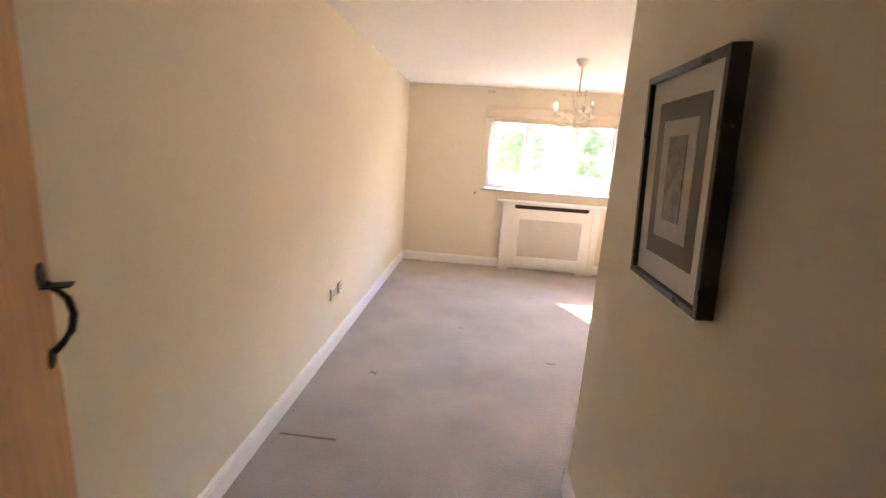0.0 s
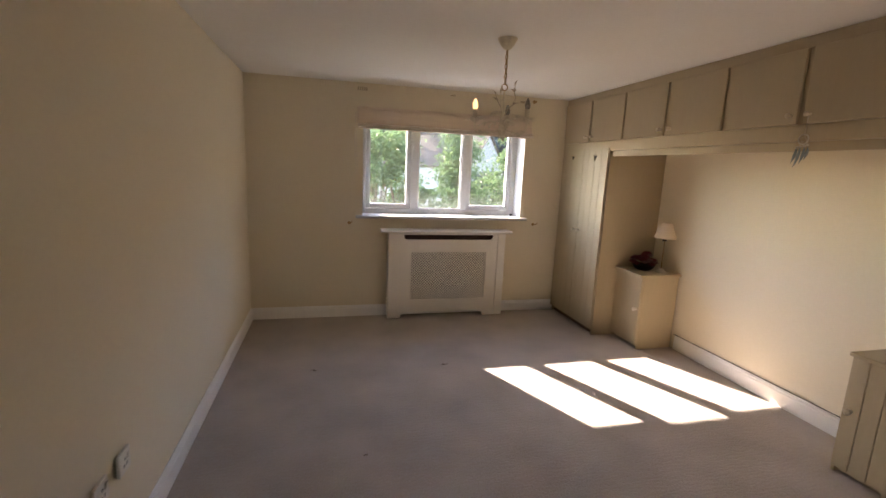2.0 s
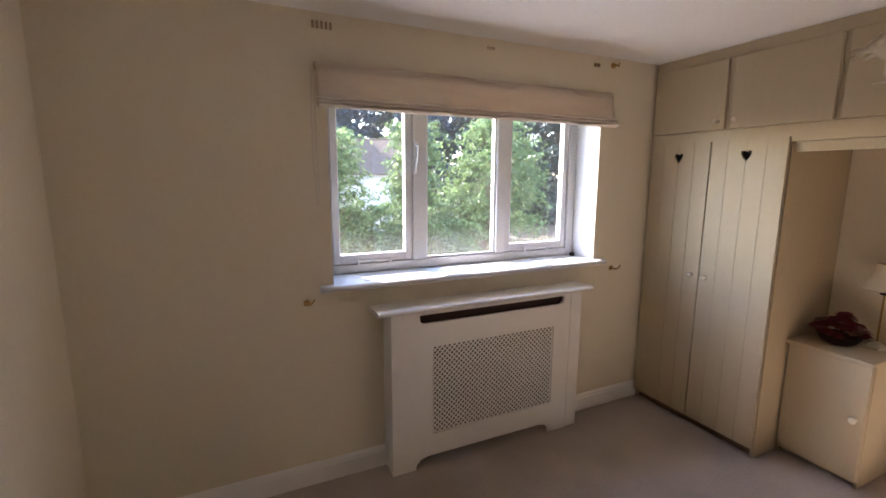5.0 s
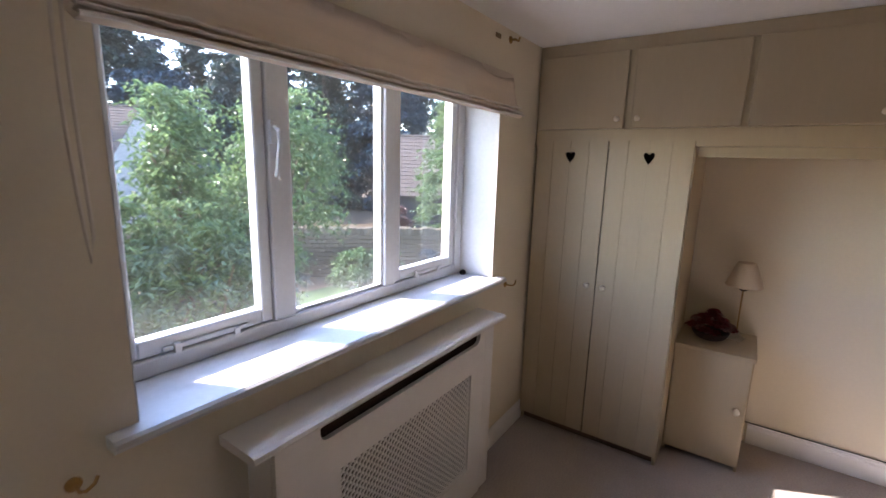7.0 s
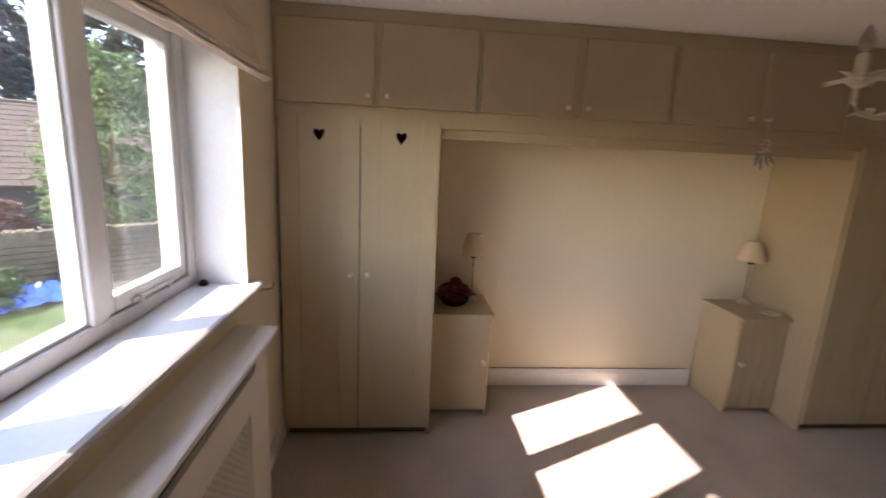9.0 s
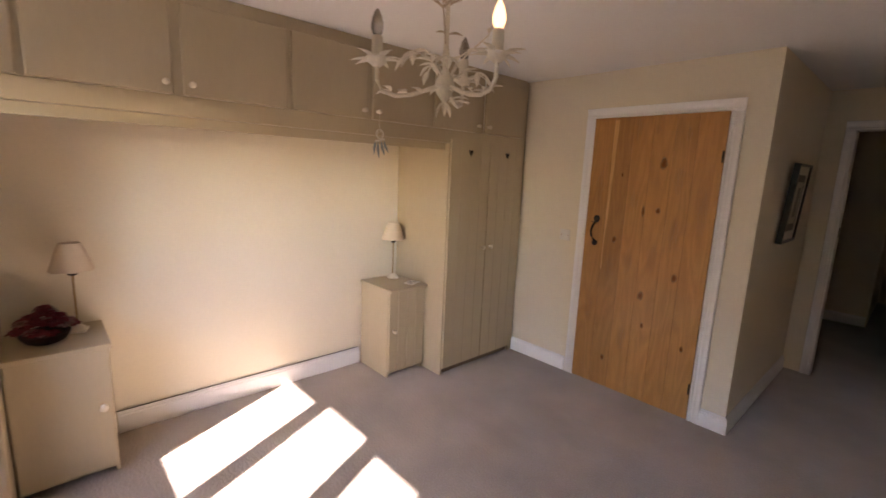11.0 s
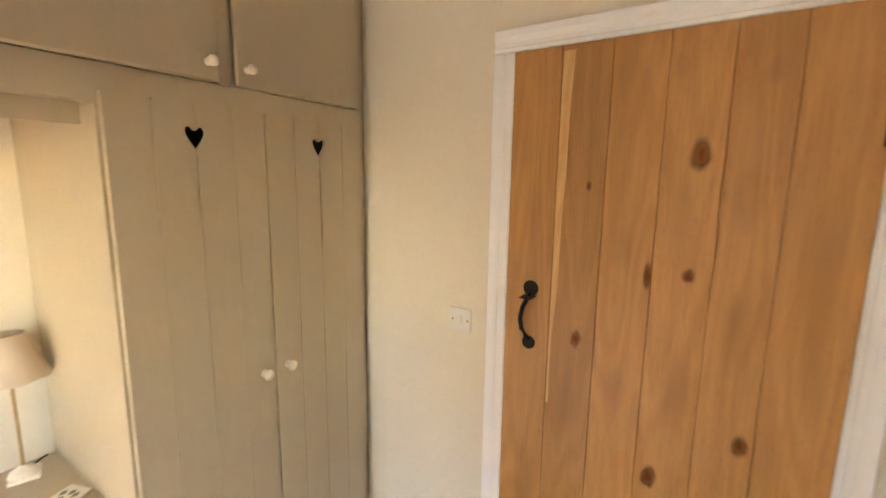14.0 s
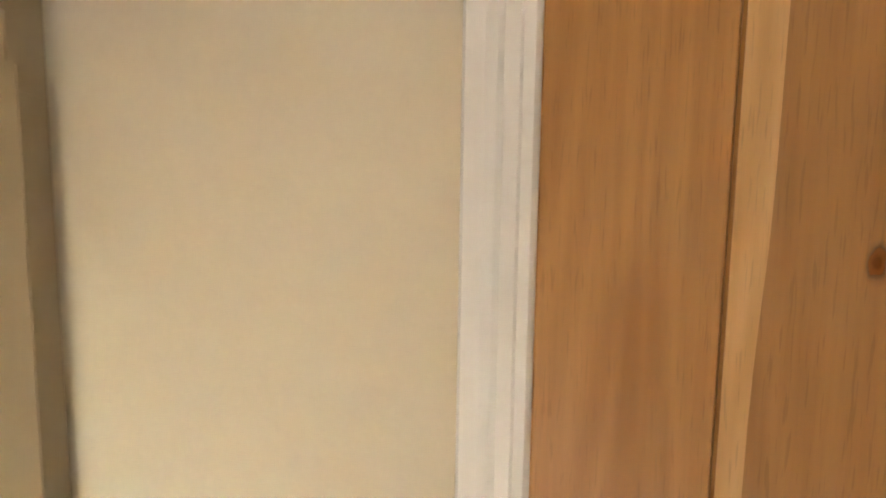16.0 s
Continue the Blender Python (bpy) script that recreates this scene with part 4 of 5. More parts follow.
for k, deg in enumerate((180, 60, 300)):
    a = radians(deg)
    c, s = math.cos(a), math.sin(a)
    R = 0.178
    def at(r, z):
        return (c * r, s * r, z)
    arm = part("arm", tube(bmesh.new(), [at(0.012, -0.52), at(0.05, -0.535), at(0.09, -0.55), at(0.13, -0.555), at(0.165, -0.545), at(R, -0.52), at(R, -0.48)], 0.0055, 8), AGED, ch, "curved aged cream arm", True)
    part("drip_pan", lathe(bmesh.new(), [(0.008, -0.488), (0.022, -0.478), (0.03, -0.466), (0.026, -0.468), (0.009, -0.478)], at(R, 0)[:2] + (0,), "z", 16), AGED, arm, "", True)
    part("candle_sleeve", lathe(bmesh.new(), [(0.0145, -0.478), (0.0135, -0.418), (0.011, -0.414), (0.008, -0.412)], at(R, 0)[:2] + (0,), "z", 14), WAX, arm, "ivory candle sleeve", True)
    part("bulb", lathe(bmesh.new(), [(0.008, -0.415), (0.012, -0.408), (0.0155, -0.396), (0.0155, -0.384), (0.0105, -0.366), (0.005, -0.355), (0.001, -0.350)], at(R, 0)[:2] + (0,), "z", 16), BULB if k == 0 else CLEAR, arm,
         "lit warm candle bulb" if k == 0 else "unlit clear candle bulb", True)
    petals = [(at(R, -0.478), (math.cos(a + 2 * math.pi * i / 9), math.sin(a + 2 * math.pi * i / 9), 0.6 if i % 2 else 0.25), 0.066, 0.02) for i in range(9)]
    leaf_part("petal", arm, petals, AGED)
    # pairs of leaves along the arm
    for r, up in ((0.06, 0.5), (0.10, 0.3), (0.14, 0.6)):
        for side in (-1, 1):
            g = a + side * (0.75 + rng.uniform(-0.2, 0.3))
            leaf_part("leaf", arm, [(at(r, -0.545), (math.cos(g), math.sin(g), up * rng.uniform(0.2, 1.0)), rng.uniform(0.04, 0.052), 0.017)], AGED)


def spray(az, points, pairs, size, mat, label):
    """A wiry stem that bends outwards, with leaves in pairs and one at its tip."""
    cg, sg = math.cos(az), math.sin(az)
    pts = [Vector((cg * r, sg * r, z)) for r, z in points]
    st = part("tendril", tube(bmesh.new(), [tuple(p) for p in pts], 0.0028, 6, 0.0017), mat, ch, label, True)
    for k in range(pairs):
        q = (k + 1) / (pairs + 0.6) * (len(pts) - 1)
        i0 = min(int(q), len(pts) - 2)
        p = pts[i0].lerp(pts[i0 + 1], q - i0)
        d = (pts[i0 + 1] - pts[i0]).normalized()
        out = Vector((-sg, cg, 0))
        for side in (-1, 1):
            way = d * 0.7 + out * side * rng.uniform(0.5, 0.9) + Vector((0, 0, rng.uniform(-0.2, 0.25)))
            leaf_part("leaf", st, [(tuple(p), tuple(way), size * rng.uniform(0.8, 1.15), size * 0.36)], mat)
    leaf_part("leaf", st, [(tuple(pts[-1]), tuple((pts[-1] - pts[-2]).normalized()), size, size * 0.36)], mat)


for deg in (15, 100, 140, 225, 262, 340):
    h = rng.uniform(-0.02, 0.03)
    spray(radians(deg), [(0.012, -0.50), (0.035, -0.475 + h), (0.07, -0.455 + h), (0.105, -0.452 + h), (0.13, -0.465 + h)], 2, 0.05, AGED, "cream leaf spray")
spray(radians(240), [(0.012, -0.50), (0.04, -0.455), (0.08, -0.415), (0.112, -0.385), (0.125, -0.35), (0.128, -0.33)], 1, 0.03, AGED, "long thin tendril with a bud")
spray(radians(315), [(0.01, -0.44), (0.03, -0.40), (0.065, -0.375), (0.075, -0.34), (0.062, -0.30), (0.066, -0.275)], 2, 0.042, BACKLIT_CREAM, "tall cream tendril with leaf buds, darkened as if backlit")
spray(radians(125), [(0.01, -0.42), (0.025, -0.38), (0.05, -0.345), (0.062, -0.315)], 1, 0.038, BACKLIT_CREAM, "tall cream tendril with leaf buds, darkened as if backlit")
for i in range(3):
    leaf_part("leaf", ch, [((0, 0, -0.56), (math.cos(i * 2.1 + 0.4), math.sin(i * 2.1 + 0.4), -1.1), 0.045, 0.016)], AGED)
leaf_part("leaf", ch, [((0, 0, -0.525), (math.cos(i * 1.26 + 0.3), math.sin(i * 1.26 + 0.3), -0.1), 0.05, 0.02) for i in range(5)], AGED)

# ---- bedside lamps ----
SHADE = bpy.data.materials.new("cream_fabric_shade")
SHADE.use_nodes = True
sn = SHADE.node_tree
sp = sn.nodes["Principled BSDF"]
sp.inputs["Base Color"].default_value = (0.70, 0.57, 0.42, 1)
sp.inputs["Roughness"].default_value = 0.9
wv = sn.nodes.new("ShaderNodeTexNoise")
wv.inputs["Scale"].default_value = 220
wb = sn.nodes.new("ShaderNodeBump")
wb.inputs["Strength"].default_value, wb.inputs["Distance"].default_value = 0.3, 0.002
sn.links.new(wv.outputs["Fac"], wb.inputs["Height"])
sn.links.new(wb.outputs[0], sp.inputs["Normal"])


def table_lamp(x, y, z, label):
    t = thing("table_lamp", (x, y, z), label, "lamp", "bedside lamps")
    bm = bmesh.new()
    prism(bm, [(0.052 * math.cos(2 * math.pi * i / 4 + 0.5), 0.052 * math.sin(2 * math.pi * i / 4 + 0.5)) for i in range(4)], "z", 0, 0.012)
    lathe(bm, [(0.04, 0.012), (0.03, 0.024), (0.016, 0.034), (0.006, 0.04)], (0, 0, 0), "z", 16)
    part("base", bm, CREAM, t)
    part("stem", lathe(bmesh.new(), [(0.006, 0.039), (0.0042, 0.05), (0.0042, 0.305), (0.010, 0.31), (0.012, 0.325), (0.012, 0.345)], (0, 0, 0), "z", 12), BRASS, t, "thin dull brass stem", True)
    part("shade_ring", lathe(bmesh.new(), [(0.012, 0.291), (0.019, 0.294), (0.021, 0.301), (0.018, 0.308), (0.008, 0.311)], (0, 0, 0), "z", 14), BLACK_IRON, t, "dark shade carrier", True)
    bm = bmesh.new()
    steps = 28
    rings = []
    for r, h in ((0.094, 0.32), (0.091, 0.325), (0.079, 0.36), (0.058, 0.425), (0.046, 0.451), (0.044, 0.455)):
        rings.append([bm.verts.new((r * math.cos(2 * math.pi * k / steps), r * math.sin(2 * math.pi * k / steps), h + (0.003 * math.cos(7 * math.pi * 2 * k / steps) if h < 0.322 else 0))) for k in range(steps)])
    for a, b in zip(rings, rings[1:]):
        for k in range(steps):
            bm.faces.new((a[k], a[(k + 1) % steps], b[(k + 1) % steps], b[k]))
    sh = part("shade", bm, SHADE, t, "tapered cream fabric shade", True)
    so = sh.modifiers.new("thick", "SOLIDIFY")
    so.thickness = 0.002
    part("bulb", lathe(bmesh.new(), [(0.012, 0.335), (0.02, 0.36), (0.024, 0.385), (0.016, 0.405), (0.002, 0.412)], (0, 0, 0), "z", 12), CLEAR, t, "", True)
    return t


table_lamp(3.69, -1.125, 0.69, "small table lamp with a cream shade beside the flower bowl")
table_lamp(3.742, -3.125, 0.69, "small table lamp with a tapered cream shade beside a card")
bm = bmesh.new()
tube(bm, [(3.765, -3.135, 0.695), (3.79, -3.16, 0.694), (3.808, -3.185, 0.695), (3.815, -3.20, 0.694)], 0.003, 6)
cd = tagged(new("lamp_cable", make_mesh("lamp_cable", bm, BLACK_IRON)), "short dark lamp cable lying on the cabinet top", "cable")

run = [(WX - 0.008, -1.24 - 0.1 * i, 0.133 + 0.0015 * noise.noise((i * 0.7, 0, 2))) for i in range(17)]
tagged(new("lamp_cable", make_mesh("lamp_cable", tube(bmesh.new(), run, 0.0026, 6), BLACK_IRON)), "thin dark cable lying along the skirting board's top", "cable")

# ---- bowl of dried flowers ----
BOWL = material("dark_wicker", (0.06, 0.03, 0.02), 0.7, 0.4, 60, 160, 0.6)
RED = material("dried_red_petals", (0.22, 0.035, 0.042), 0.85, 0.5, 40, 160, 0.5)
MAUVE = material("dried_mauve_petals", (0.34, 0.18, 0.17), 0.85, 0.4, 40, 160, 0.5)
bw = thing("flower_bowl", (3.60, -1.0, 0.69), "dark woven bowl heaped with dried red flowers", "flower bowl")
bm = bmesh.new()
lathe(bm, [(0.05, 0), (0.075, 0.012), (0.092, 0.035), (0.098, 0.05), (0.092, 0.05), (0.084, 0.036), (0.06, 0.02), (0.002, 0.018)], (0, 0, 0), "z", 24)
part("bowl", bm, BOWL, bw, "", True)
for i in range(46):
    a, r = rng.uniform(0, 6.28), 0.108 * math.sqrt(rng.uniform(0, 1))
    cx, cy, cz = r * math.cos(a), r * math.sin(a), 0.05 + 0.085 * (1 - (r / 0.115) ** 2) * rng.uniform(0.2, 1.1) + rng.uniform(0, 0.02)
    petals = []
    for ringn, (n, tilt, ln) in enumerate(((7, 0.25, 0.03), (6, 0.8, 0.026), (4, 1.8, 0.02))):
        for k in range(n):
            g = 2 * math.pi * k / n + ringn * 0.4 + a
            petals.append(((cx, cy, cz), (math.cos(g), math.sin(g), tilt), ln * 1.25, 0.026))
    bm = bmesh.new()
    for p in petals:
        leaf(bm, *p)
    lathe(bm, [(0.001, -0.012), (0.012, -0.008), (0.016, 0.0), (0.010, 0.008), (0.001, 0.011)], (cx, cy, cz), "z", 8)
    part("dried_flower", bm, RED if i % 3 else MAUVE, bw)

# ---- card on the far cabinet ----
card = thing("greeting_card", (3.52, -3.15, 0.69), "small white card with a grey floral print lying on the cabinet", "card", turn=20)
part("card", boxes((-0.04, 0.04, -0.055, 0.055, 0, 0.006), bevel=0.001), MAT_CARD, card)
for i in range(7):
    part("print_mark", knot(bmesh.new(), rng.uniform(-0.025, 0.025), rng.uniform(-0.04, 0.04), 0, 0.008, 0.011, i), GREY_CARD, card)
for o in list(card.children):
    if o.name.startswith("print_mark"):
        x, _, z = o.location
        o.location, o.rotation_euler = (x, z, 0.0068), (radians(90), 0, 0)

# ---- dream catcher ----
FEATHER = material("blue_grey_feather", (0.24, 0.29, 0.31), 0.8, 0.3, 60, 200, 0.2)
BEAD = material("pale_beads", (0.70, 0.66, 0.58), 0.4, 0.2)
dc = thing("dream_catcher", (3.185, -2.60, 1.90), "small dream catcher with grey-blue feathers hanging from a cupboard knob", "dream catcher")
part("cord", tube(bmesh.new(), [(0.004, 0, 0), (0.006, 0.0, -0.06), (0.0, 0, -0.1)], 0.0015, 5), CORD, dc)
hoop = [(0.0, 0.026 * math.cos(2 * math.pi * k / 20), -0.128 + 0.026 * math.sin(2 * math.pi * k / 20)) for k in range(21)]
hp = part("hoop", tube(bmesh.new(), hoop, 0.0035, 6), BEAD, dc, "pale wound hoop", True)
bm = bmesh.new()
for k in range(8):
    tube(bm, [hoop[(k * 5) % 20], hoop[(k * 5 + 7) % 20]], 0.0007, 4)
part("web", bm, CORD, hp)
for k, (dy, ln) in enumerate(((-0.03, 0.085), (-0.012, 0.10), (0.01, 0.12), (0.028, 0.095))):
    part("bead", lathe(bmesh.new(), [(0.001, -0.007), (0.007, -0.004), (0.007, 0.004), (0.001, 0.007)], (0, dy * 0.9, -0.158 - 0.004 * k), "z", 8), BEAD, dc, "pale bead", True)
    fb = bmesh.new()
    leaf(fb, (0, dy, -0.166), (0.12 * (k - 1.5), dy * 6, -1), ln * 0.9, 0.02, (1, 0, 0), 0.1)
    part("feather", fb, FEATHER, dc, "grey-blue feather")

# ---- small marks on the carpet ----
MARK = material("carpet_stain", (0.20, 0.15, 0.12), 0.95, 0.4, 40, 250, 0.4)
for k, (x, y, r) in enumerate(((1.645, -1.266, 0.022), (1.64, -2.82, 0.028), (0.635, -1.23, 0.018), (0.41, -3.22, 0.03), (0.95, -2.3, 0.012))):
    bm = bmesh.new()
    for j in range(9):
        a = rng.uniform(0, 6.28)
        d = r * rng.uniform(0, 1)
        lathe(bm, [(r * 0.28, -0.001), (r * 0.2, 0.002), (0.0005, 0.003)], (x + d * 1.4 * math.cos(a), y + d * 0.7 * math.sin(a), 0), "z", 7)
    setting("carpet_stain", bm, MARK, "small dark stain on the carpet", "stain")
setting("carpet_seam", boxes((0.10, 0.40, -3.95, -3.938, -0.01, 0.003), bevel=0.001), MARK, "short dark seam in the carpet", "carpet seam")

# ---- outside ----
GZ = -2.55
GRASS = material("lawn_grass", (0.03, 0.06, 0.011), 0.9, 0.35, 1.5, 40, 0.6, depth=0.03)
EARTH = material("garden_soil", (0.10, 0.075, 0.05), 0.95, 0.3, 2, 30, 0.5, depth=0.03)
STONE = material("dry_stone", (0.13, 0.105, 0.075), 0.9, 0.3, 5, 40, 0.6, depth=0.02, random_tint=0.25)
TILE = material("clay_roof_tile", (0.12, 0.095, 0.08), 0.85, 0.25, 6, 40, 0.4, random_tint=0.25)
RENDERED = material("white_rendered_wall", (0.34, 0.335, 0.32), 0.9, 0.1, 3, 40, 0.3)
BARN = material("black_weatherboard", (0.03, 0.03, 0.033), 0.8, 0.3, 5, 60, 0.3)
BARK = material("bark", (0.10, 0.075, 0.05), 0.95, 0.35, 12, 60, 0.7, depth=0.01)
TARP = material("blue_tarpaulin", (0.02, 0.13, 0.55), 0.35, 0.2, 8, 60, 0.3)

for dull in (GRASS, EARTH, STONE, TILE):
    dull.node_tree.nodes["Principled BSDF"].inputs["Specular IOR Level"].default_value = 0.08


def foliage(name, color, light, trans=0.45):
    m = bpy.data.materials.new(name)
    m.use_nodes = True
    nt = m.node_tree
    n, l = nt.nodes, nt.links
    geo = n.new("ShaderNodeNewGeometry")
    mix = n.new("ShaderNodeMix")
    mix.data_type = "RGBA"
    mix.inputs["A"].default_value, mix.inputs["B"].default_value = (*color, 1), (*light, 1)
    l.new(geo.outputs["Random Per Island"], mix.inputs["Factor"])
    bsdf = n["Principled BSDF"]
    bsdf.inputs["Roughness"].default_value = 0.5
    l.new(mix.outputs["Result"], bsdf.inputs["Base Color"])
    tr = n.new("ShaderNodeBsdfTranslucent")
    l.new(mix.outputs["Result"], tr.inputs["Color"])
    ms = n.new("ShaderNodeMixShader")
    ms.inputs[0].default_value = trans
    l.new(bsdf.outputs[0], ms.inputs[1])
    l.new(tr.outputs[0], ms.inputs[2])
    l.new(ms.outputs[0], n["Material Output"].inputs["Surface"])
    return m


LEAF_A = foliage("fresh_leaves", (0.042, 0.092, 0.034), (0.165, 0.245, 0.10), 0.5)
LEAF_D = foliage("deep_green_leaves", (0.035, 0.07, 0.04), (0.11, 0.17, 0.09), 0.4)
LEAF_B = foliage("dark_leaves", (0.018, 0.034, 0.032), (0.04, 0.072, 0.06), 0.3)
LEAF_C = foliage("blue_green_leaves", (0.018, 0.036, 0.05), (0.04, 0.078, 0.10), 0.3)
LEAF_R = foliage("reddish_leaves", (0.08, 0.035, 0.03), (0.15, 0.075, 0.06))


def leaves_mesh(name, spots, mat, parent, seed, size, droop=0.5):
    """Many small pointed leaves hung at the given spots: one mesh, two folded faces a leaf."""
    g = np.random.default_rng(seed)
    n = len(spots)
    p = np.array(spots)
    az = g.uniform(0, 2 * np.pi, n)
    way = np.stack([np.cos(az), np.sin(az), -droop + g.uniform(-0.5, 0.5, n)], 1)
    way /= np.linalg.norm(way, axis=1, keepdims=True)
    side = np.cross(way, np.stack([g.normal(0, 0.5, n), g.normal(0, 0.5, n), np.ones(n)], 1))
    side /= np.linalg.norm(side, axis=1, keepdims=True)
    nrm = np.cross(side, way)
    ln = size * g.uniform(0.6, 1.35, n)[:, None]
    wd = ln * 0.42
    base, tip = p, p + way * ln - np.array([0, 0, 1]) * ln * 0.15
    mid = p + way * ln * 0.5
    a, b = mid + side * wd * 0.5 + nrm * wd * 0.2, mid - side * wd * 0.5 + nrm * wd * 0.2
    verts = np.stack([base, a, tip, b], 1).reshape(-1, 3)
    faces = [f for i in range(n) for f in ((4 * i, 4 * i + 1, 4 * i + 2), (4 * i, 4 * i + 2, 4 * i + 3))]
    me = bpy.data.meshes.new(name)
    me.from_pydata(verts.tolist(), [], faces)
    me.materials.append(mat)
    ob = new(name, me)
    if parent:
        ob.parent = parent
    return ob


def tree(name, at, height, crown, clumps, per, leafsize, mat, label, seed, category="tree", low=0.25, spread=0.35, taper=0.6, spire=0):
    """Tapered trunk, limbs towards each clump, and leaves in uneven clumps. crown: its half widths."""
    g = random.Random(seed)
    t = thing(name, at, label, category)
    bm = bmesh.new()
    bend = [(g.uniform(-0.1, 0.1) * i, g.uniform(-0.1, 0.1) * i, height * 0.85 * i / 5) for i in range(6)]
    tube(bm, bend, height * 0.022 + 0.02, 8, 0.012)
    spots = []
    for i in range(clumps):
        h = g.uniform(low, 1.0)
        if spire and h > spire and i % 3:
            h = g.uniform(low, spire)
        hh = (h - low) / (1 - low)
        prof = min(1.0, (0.3 + hh * 3) ** 0.5) * max(0.06, 1 - hh) ** taper
        if spire and h > spire:  # only the leading shoot stands above the crown
            prof = 0.13
        a = g.uniform(0, 2 * math.pi)
        r = math.sqrt(g.uniform(0.08, 1)) * prof
        c = Vector((crown[0] * r * math.cos(a), crown[1] * r * math.sin(a), height * h))
        k = min(4, int(h * 5))
        root = Vector(bend[max(0, k - 1)])
        mid = (root + c) / 2 + Vector((0, 0, 0.12 * height * g.uniform(0.2, 0.8)))
        if i % 4 == 0:
            tube(bm, [root, mid, c], 0.006 + height * 0.0025, 5, 0.003)
        # drooping sprays, leaves along each
        for k in range(6):
            g2 = a + g.gauss(0, 1.0)
            way = Vector((math.cos(g2), math.sin(g2), g.uniform(-0.5, 0.5)))
            ln = spread * g.uniform(1.1, 2.6)
            m = max(3, per // 6)
            for j in range(m):
                q = (j + g.uniform(-0.4, 0.4)) / m
                d = Vector((g.gauss(0, 1), g.gauss(0, 1), g.gauss(0, 0.6))) * leafsize * 0.34
                spots.append(tuple(c + way * (ln * q) - Vector((0, 0, 0.45 * ln * q * q)) + d))
    part("trunk", bm, BARK, t, "brown trunk and limbs", True)
    cr = leaves_mesh("crown", spots, mat, t, seed, leafsize)
    return t


setting("ground", boxes((-600, 600, -600, 800, GZ - 0.3, GZ)), EARTH, "garden soil reaching far off", "ground")
# mown lawn with an uneven edge
bm = bmesh.new()
edge = [(2.0, 2.5), (3.5, 5.0), (6.0, 8.5), (8.6, 10.2), (10.6, 10.0), (12.4, 8.2), (14.5, 5.8), (16.0, 2.0), (12, 0.8), (6, 0.8)]
prism(bm, edge, "z", GZ - 0.05, GZ + 0.03)
setting("lawn", bm, GRASS, "sunlit mown green lawn", "lawn")

tree("garden_tree", (3.4, 4.75, GZ), 5.0, (1.6, 1.2), 420, 108, 0.085, LEAF_A, "leafy green garden tree with a leading shoot and drooping sprays", 11, low=0.12, spread=0.21, taper=0.2, spire=0.74)
tree("garden_tree", (5.2, 5.1, GZ), 5.3, (1.05, 0.9), 95, 108, 0.085, LEAF_A, "slim leafy garden tree with spreading sprays", 12, low=0.62, spread=0.26, taper=0.5)
tree("garden_shrub", (1.8, 4.8, GZ), 4.85, (0.95, 0.85), 240, 96, 0.085, LEAF_A, "tall leafy shrub close to the house", 13, "shrub", low=0.1, spread=0.24, taper=0.35)
tree("garden_shrub", (3.1, 3.75, GZ), 3.3, (1.3, 0.55), 80, 90, 0.085, LEAF_D, "dark green shrub below the garden tree", 14, "shrub", low=0.1, spread=0.22, taper=0.4)
tree("garden_shrub", (4.3, 6.6, GZ), 4.1, (2.2, 1.1), 130, 90, 0.11, LEAF_B, "dark broad shrub behind the garden tree", 21, "shrub", low=0.1, spread=0.28)
tree("bed_shrub", (11.2, 9.8, GZ), 1.15, (0.9, 0.7), 60, 84, 0.13, LEAF_A, "rounded green shrub before the stone wall", 15, "shrub", low=0.1, spread=0.22)
tree("bed_shrub", (12.15, 9.25, GZ), 0.95, (0.7, 0.6), 48, 84, 0.12, LEAF_A, "green shrub before the stone wall", 16, "shrub", low=0.1, spread=0.22)
tree("bed_shrub", (13.45, 8.35, GZ), 1.1, (0.45, 0.35), 20, 60, 0.12, LEAF_C, "blue-green shrub before the stone wall", 20, "shrub", low=0.1, spread=0.15)
tree("bed_shrub", (9.4, 11.3, GZ), 1.3, (1.1, 0.8), 26, 60, 0.13, LEAF_B, "dark green shrub before the stone wall", 17, "shrub", low=0.1, spread=0.25)
tree("bed_shrub", (13.6, 9.9, GZ), 2.5, (0.5, 0.45), 22, 60, 0.12, LEAF_R, "reddish shrub rising over the stone wall", 18, "shrub", low=0.4, spread=0.18)
tree("garden_tree", (17.5, 9.6, GZ), 7.2, (2.3, 2.0), 150, 96, 0.19, LEAF_A, "green tree beside the barn", 19, low=0.1, spread=0.45)

# crumpled tarpaulin on the lawn's edge
bm = bmesh.new()
N = 22
grid = [[bm.verts.new((1.9 * (i / N - 0.5), 1.1 * (j / N - 0.5), max(0.0, 0.42 * math.exp(-6 * ((i / N - 0.45) ** 2 + (j / N - 0.5) ** 2)) * (1 + 0.8 * noise.noise((i * 0.35, j * 0.35, 2))) + 0.06 * noise.noise((i * 0.9, j * 0.9, 7))) + 0.002)) for j in range(N + 1)] for i in range(N + 1)]
for i in range(N):
    for j in range(N):
        bm.faces.new((grid[i][j], grid[i + 1][j], grid[i + 1][j + 1], grid[i][j + 1]))
tp = thing("tarpaulin", (12.7, 8.55, GZ + 0.032), "crumpled bright blue tarpaulin heaped on the grass", "tarpaulin", turn=-40)
part("sheet", bm, TARP, tp)

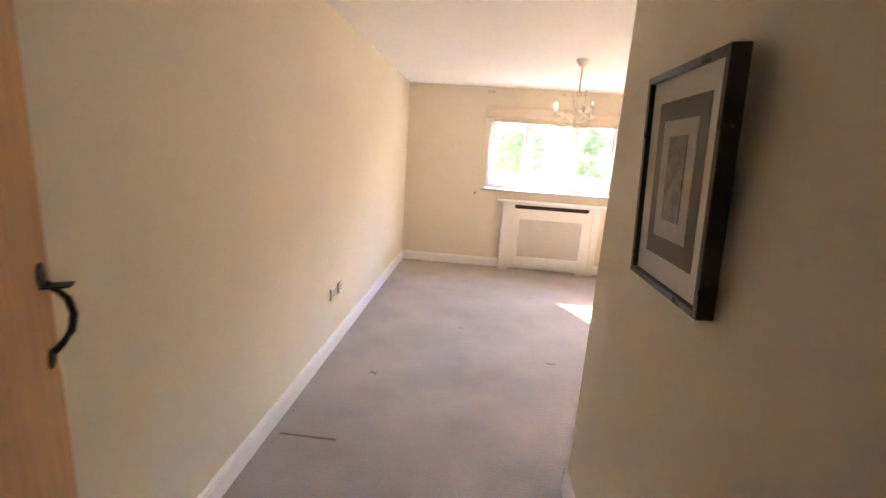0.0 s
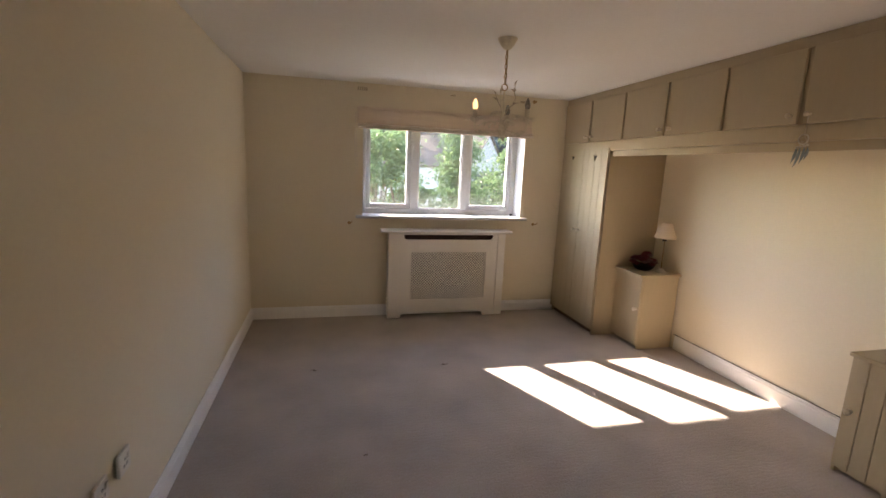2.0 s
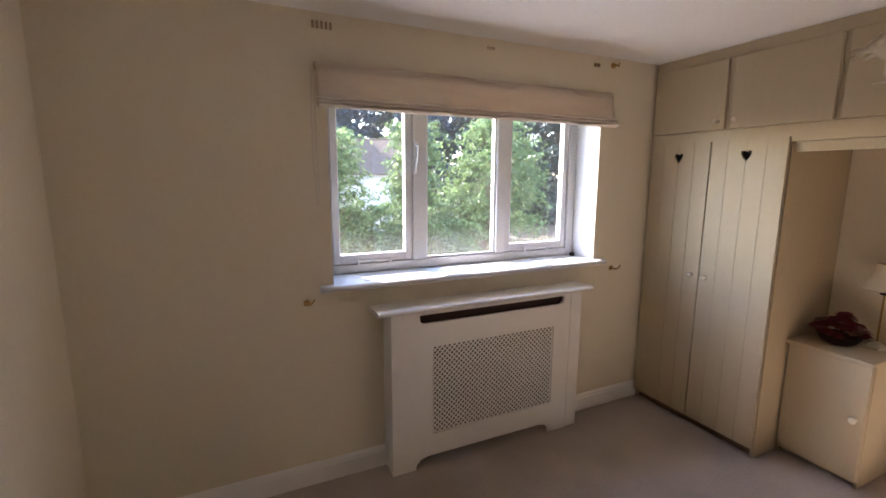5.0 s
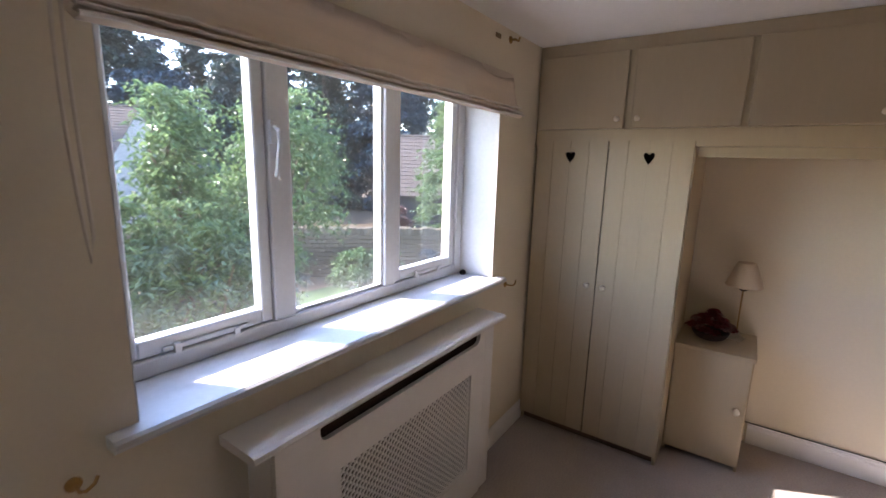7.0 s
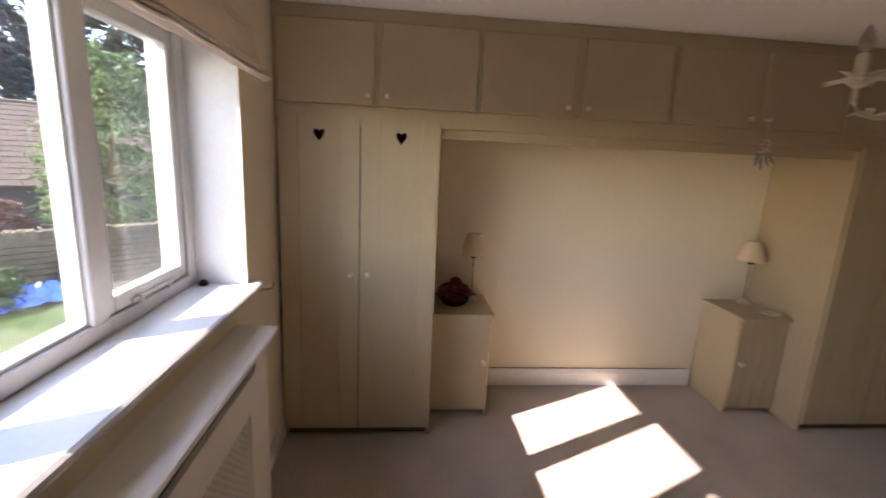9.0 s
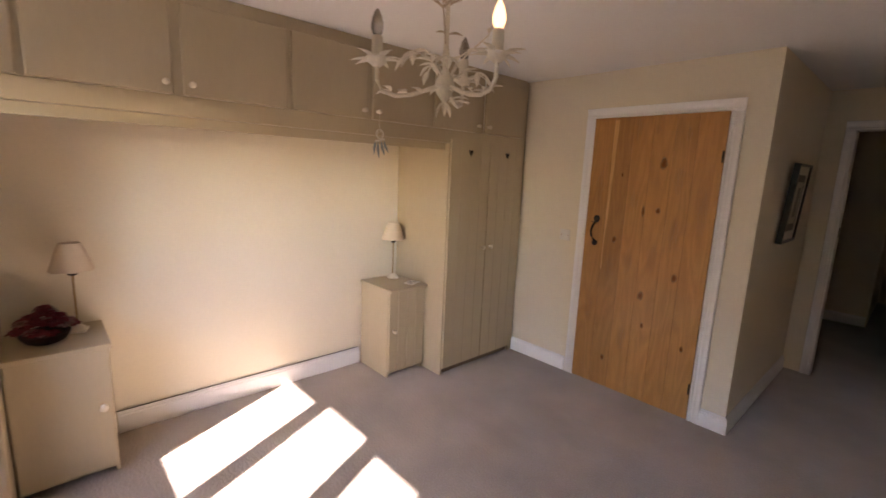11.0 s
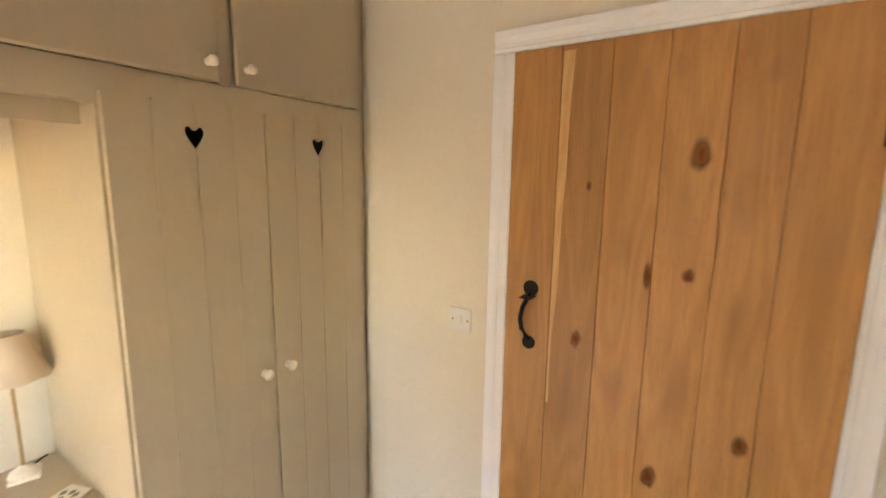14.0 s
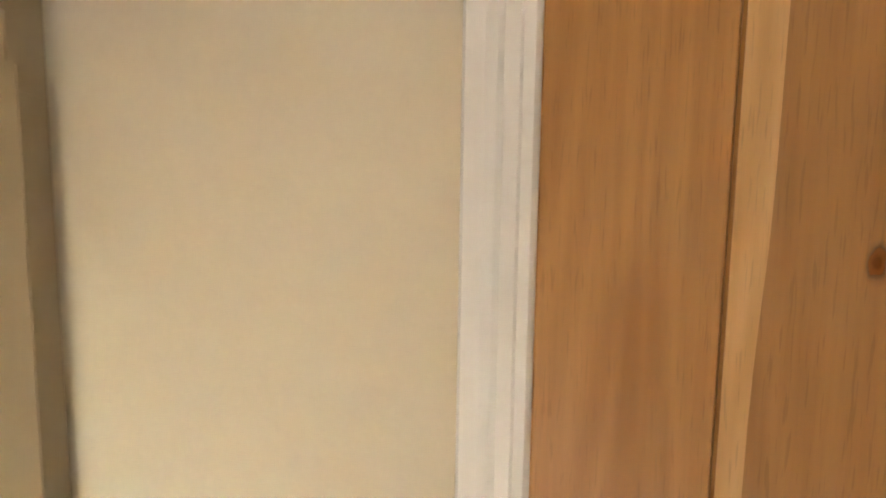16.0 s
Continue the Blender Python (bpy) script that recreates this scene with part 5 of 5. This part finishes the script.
# dry stone wall with upright coping stones
wl = tagged(thing("garden_wall", (11.9, 10.5, GZ), "low dry stone garden wall with upright coping stones", "stone wall", turn=-48.6), kind="structure")
part("core", boxes((-10, 8, -0.16, 0.16, 0, 1.56)), STONE, wl)
stone_meshes = []
for k in range(6):
    g = random.Random(40 + k)
    bm = boxes((-0.5, 0.5, -0.5, 0.5, -0.5, 0.5))
    for v in bm.verts:
        v.co += Vector((g.uniform(-0.09, 0.09), g.uniform(-0.09, 0.09), g.uniform(-0.09, 0.09)))
    bmesh.ops.bevel(bm, geom=bm.edges[:], offset=0.08, segments=1, affect="EDGES")
    stone_meshes.append(make_mesh("stone", bm, STONE))
g = random.Random(77)


def stone(x, y, z, sx, sy, sz, rz=0.0):
    o = new("stone", stone_meshes[g.randrange(6)])
    o.parent = wl
    o.matrix_basis = Matrix.LocRotScale((x, y, z), Euler((0, 0, rz)), (sx, sy, sz))


x = -6.0
while x < 5.5:
    w = g.uniform(0.09, 0.16)
    stone(x + w / 2, 0, 1.56 + 0.11, w * 1.0, 0.34, g.uniform(0.2, 0.3))
    x += w
bm = bmesh.new()
for row in range(10):
    x = -10.0
    while x < 8.0:
        w = g.uniform(0.14, 0.32)
        box(bm, x + 0.008, x + w - 0.008, -0.19 - g.uniform(0, 0.06), -0.15, row * 0.156 + g.uniform(0.004, 0.02), row * 0.156 + g.uniform(0.13, 0.15))
        x += w
tagged(part("stonework", bm, STONE, wl, "coursed rubble face"), kind="stuff")


def house(name, at, turn, length, depth, eaves, ridge, wall_mat, label, rows, cover=0.16, windows=()):
    """A gabled building; its long side faces -y. Roof courses are stepped slabs."""
    b = thing(name, at, label, "building", turn=turn)
    hl, hd = length / 2, depth / 2
    bm = boxes((-hl, hl, -hd, hd, 0, eaves))
    part("wall", bm, wall_mat, b)
    for sx in (-hl, hl - 0.2):
        bm = bmesh.new()
        prism(bm, [(-hd, eaves), (hd, eaves), (0, ridge - 0.05)], "x", sx, sx + 0.2)
        part("gable", bm, wall_mat, b)
    roofp = part("roof", boxes((-hl - 0.2, hl + 0.2, -0.1, 0.1, ridge - 0.03, ridge + 0.07), bevel=0.03), TILE, b, "clay tiled roof")
    for s in (-1, 1):
        bm = bmesh.new()
        gg = random.Random(rows)
        for i in range(rows):
            t0, t1 = i / rows, (i + 1) / rows
            y0, z0 = s * (hd + 0.3) * (1 - t0), eaves - 0.15 + (ridge - eaves + 0.15) * t0
            y1, z1 = s * (hd + 0.3) * (1 - t1), eaves - 0.15 + (ridge - eaves + 0.15) * t1
            x = -hl - 0.2
            while x < hl + 0.2:
                w = min(gg.uniform(0.22, 0.30), hl + 0.2 - x)
                dz = gg.uniform(0.03, 0.06)
                vs = [bm.verts.new(v) for v in ((x + 0.006, y0, z0 + dz), (x + w - 0.006, y0, z0 + dz), (x + w - 0.006, y1, z1 + 0.02), (x + 0.006, y1, z1 + 0.02),
                                                (x + 0.006, y0, z0 - 0.03), (x + w - 0.006, y0, z0 - 0.03), (x + w - 0.006, y1, z1 - 0.03), (x + 0.006, y1, z1 - 0.03))]
                for f in ((0, 1, 2, 3), (4, 7, 6, 5), (0, 4, 5, 1), (2, 6, 7, 3), (0, 3, 7, 4), (1, 5, 6, 2)):
                    bm.faces.new([vs[q] for q in f])
                x += w
        tagged(part("tiles", bm, TILE, roofp, "rows of clay tiles"), kind="stuff")
    for wx, wz, ww, wh in windows:
        # flat panel on the wall, its near-black paints the opening's shade
        f = part("window", boxes((wx - ww / 2, wx + ww / 2, -hd - 0.03, -hd - 0.002, wz, wz + wh)), DARK, b, "flat near-black panel for the shade in an opening")
        part("frame", boxes((wx - ww / 2 - 0.06, wx - ww / 2, -hd - 0.05, -hd - 0.002, wz, wz + wh), (wx + ww / 2, wx + ww / 2 + 0.06, -hd - 0.05, -hd - 0.002, wz, wz + wh)), WIN_WHITE, f)
    return b


house("barn", (23.1, 12.4, GZ), -57, 9.0, 6.0, 2.55, 5.6, BARN, "black weatherboarded barn with a clay tiled roof", 16, windows=((1.5, 0.2, 1.2, 1.9),))
house("cottage", (9.5, 32.6, GZ), -45, 9.0, 6.0, 4.4, 6.9, RENDERED, "pale rendered cottage with a tiled gable roof", 16)

# far woods
WOOD = [(x + dx, y + dy, h) for (x, y, h), dx, dy in [((-12 + 3.6 * i, 44 - 0.02 * i * i, (17, 14, 18, 16, 19)[i % 5]), (0.8, -0.6, 0.3)[i % 3], (0, 3, -2, 1)[i % 4]) for i in range(12)]]
WOOD += [(30, 36, 19), (32.5, 32, 17), (34.5, 28, 18), (36, 24, 17), (37.5, 20, 16), (38, 16, 17), (39, 12, 16), (40, 8, 15), (27, 39, 19), (30, 25, 13), (27, 29, 14), (22, 34, 12), (17, 37, 11)]
for k, (x, y, h) in enumerate(WOOD):
    bearing = math.degrees(math.atan2(x - 1.6, y + 0.5))
    if 17 < bearing < 30:  # the wood dips here and lets the sky in
        h = min(h, 3.4 + 0.245 * math.hypot(x - 1.6, y + 0.5))
    tree("wood_tree", (x, y, GZ), h, (3.3, 3.1), 66, 210, 0.46, LEAF_B if k % 3 else LEAF_C, "tall dark tree of the wood beyond the gardens", 200 + k, low=0.05, spread=0.75, taper=0.35)
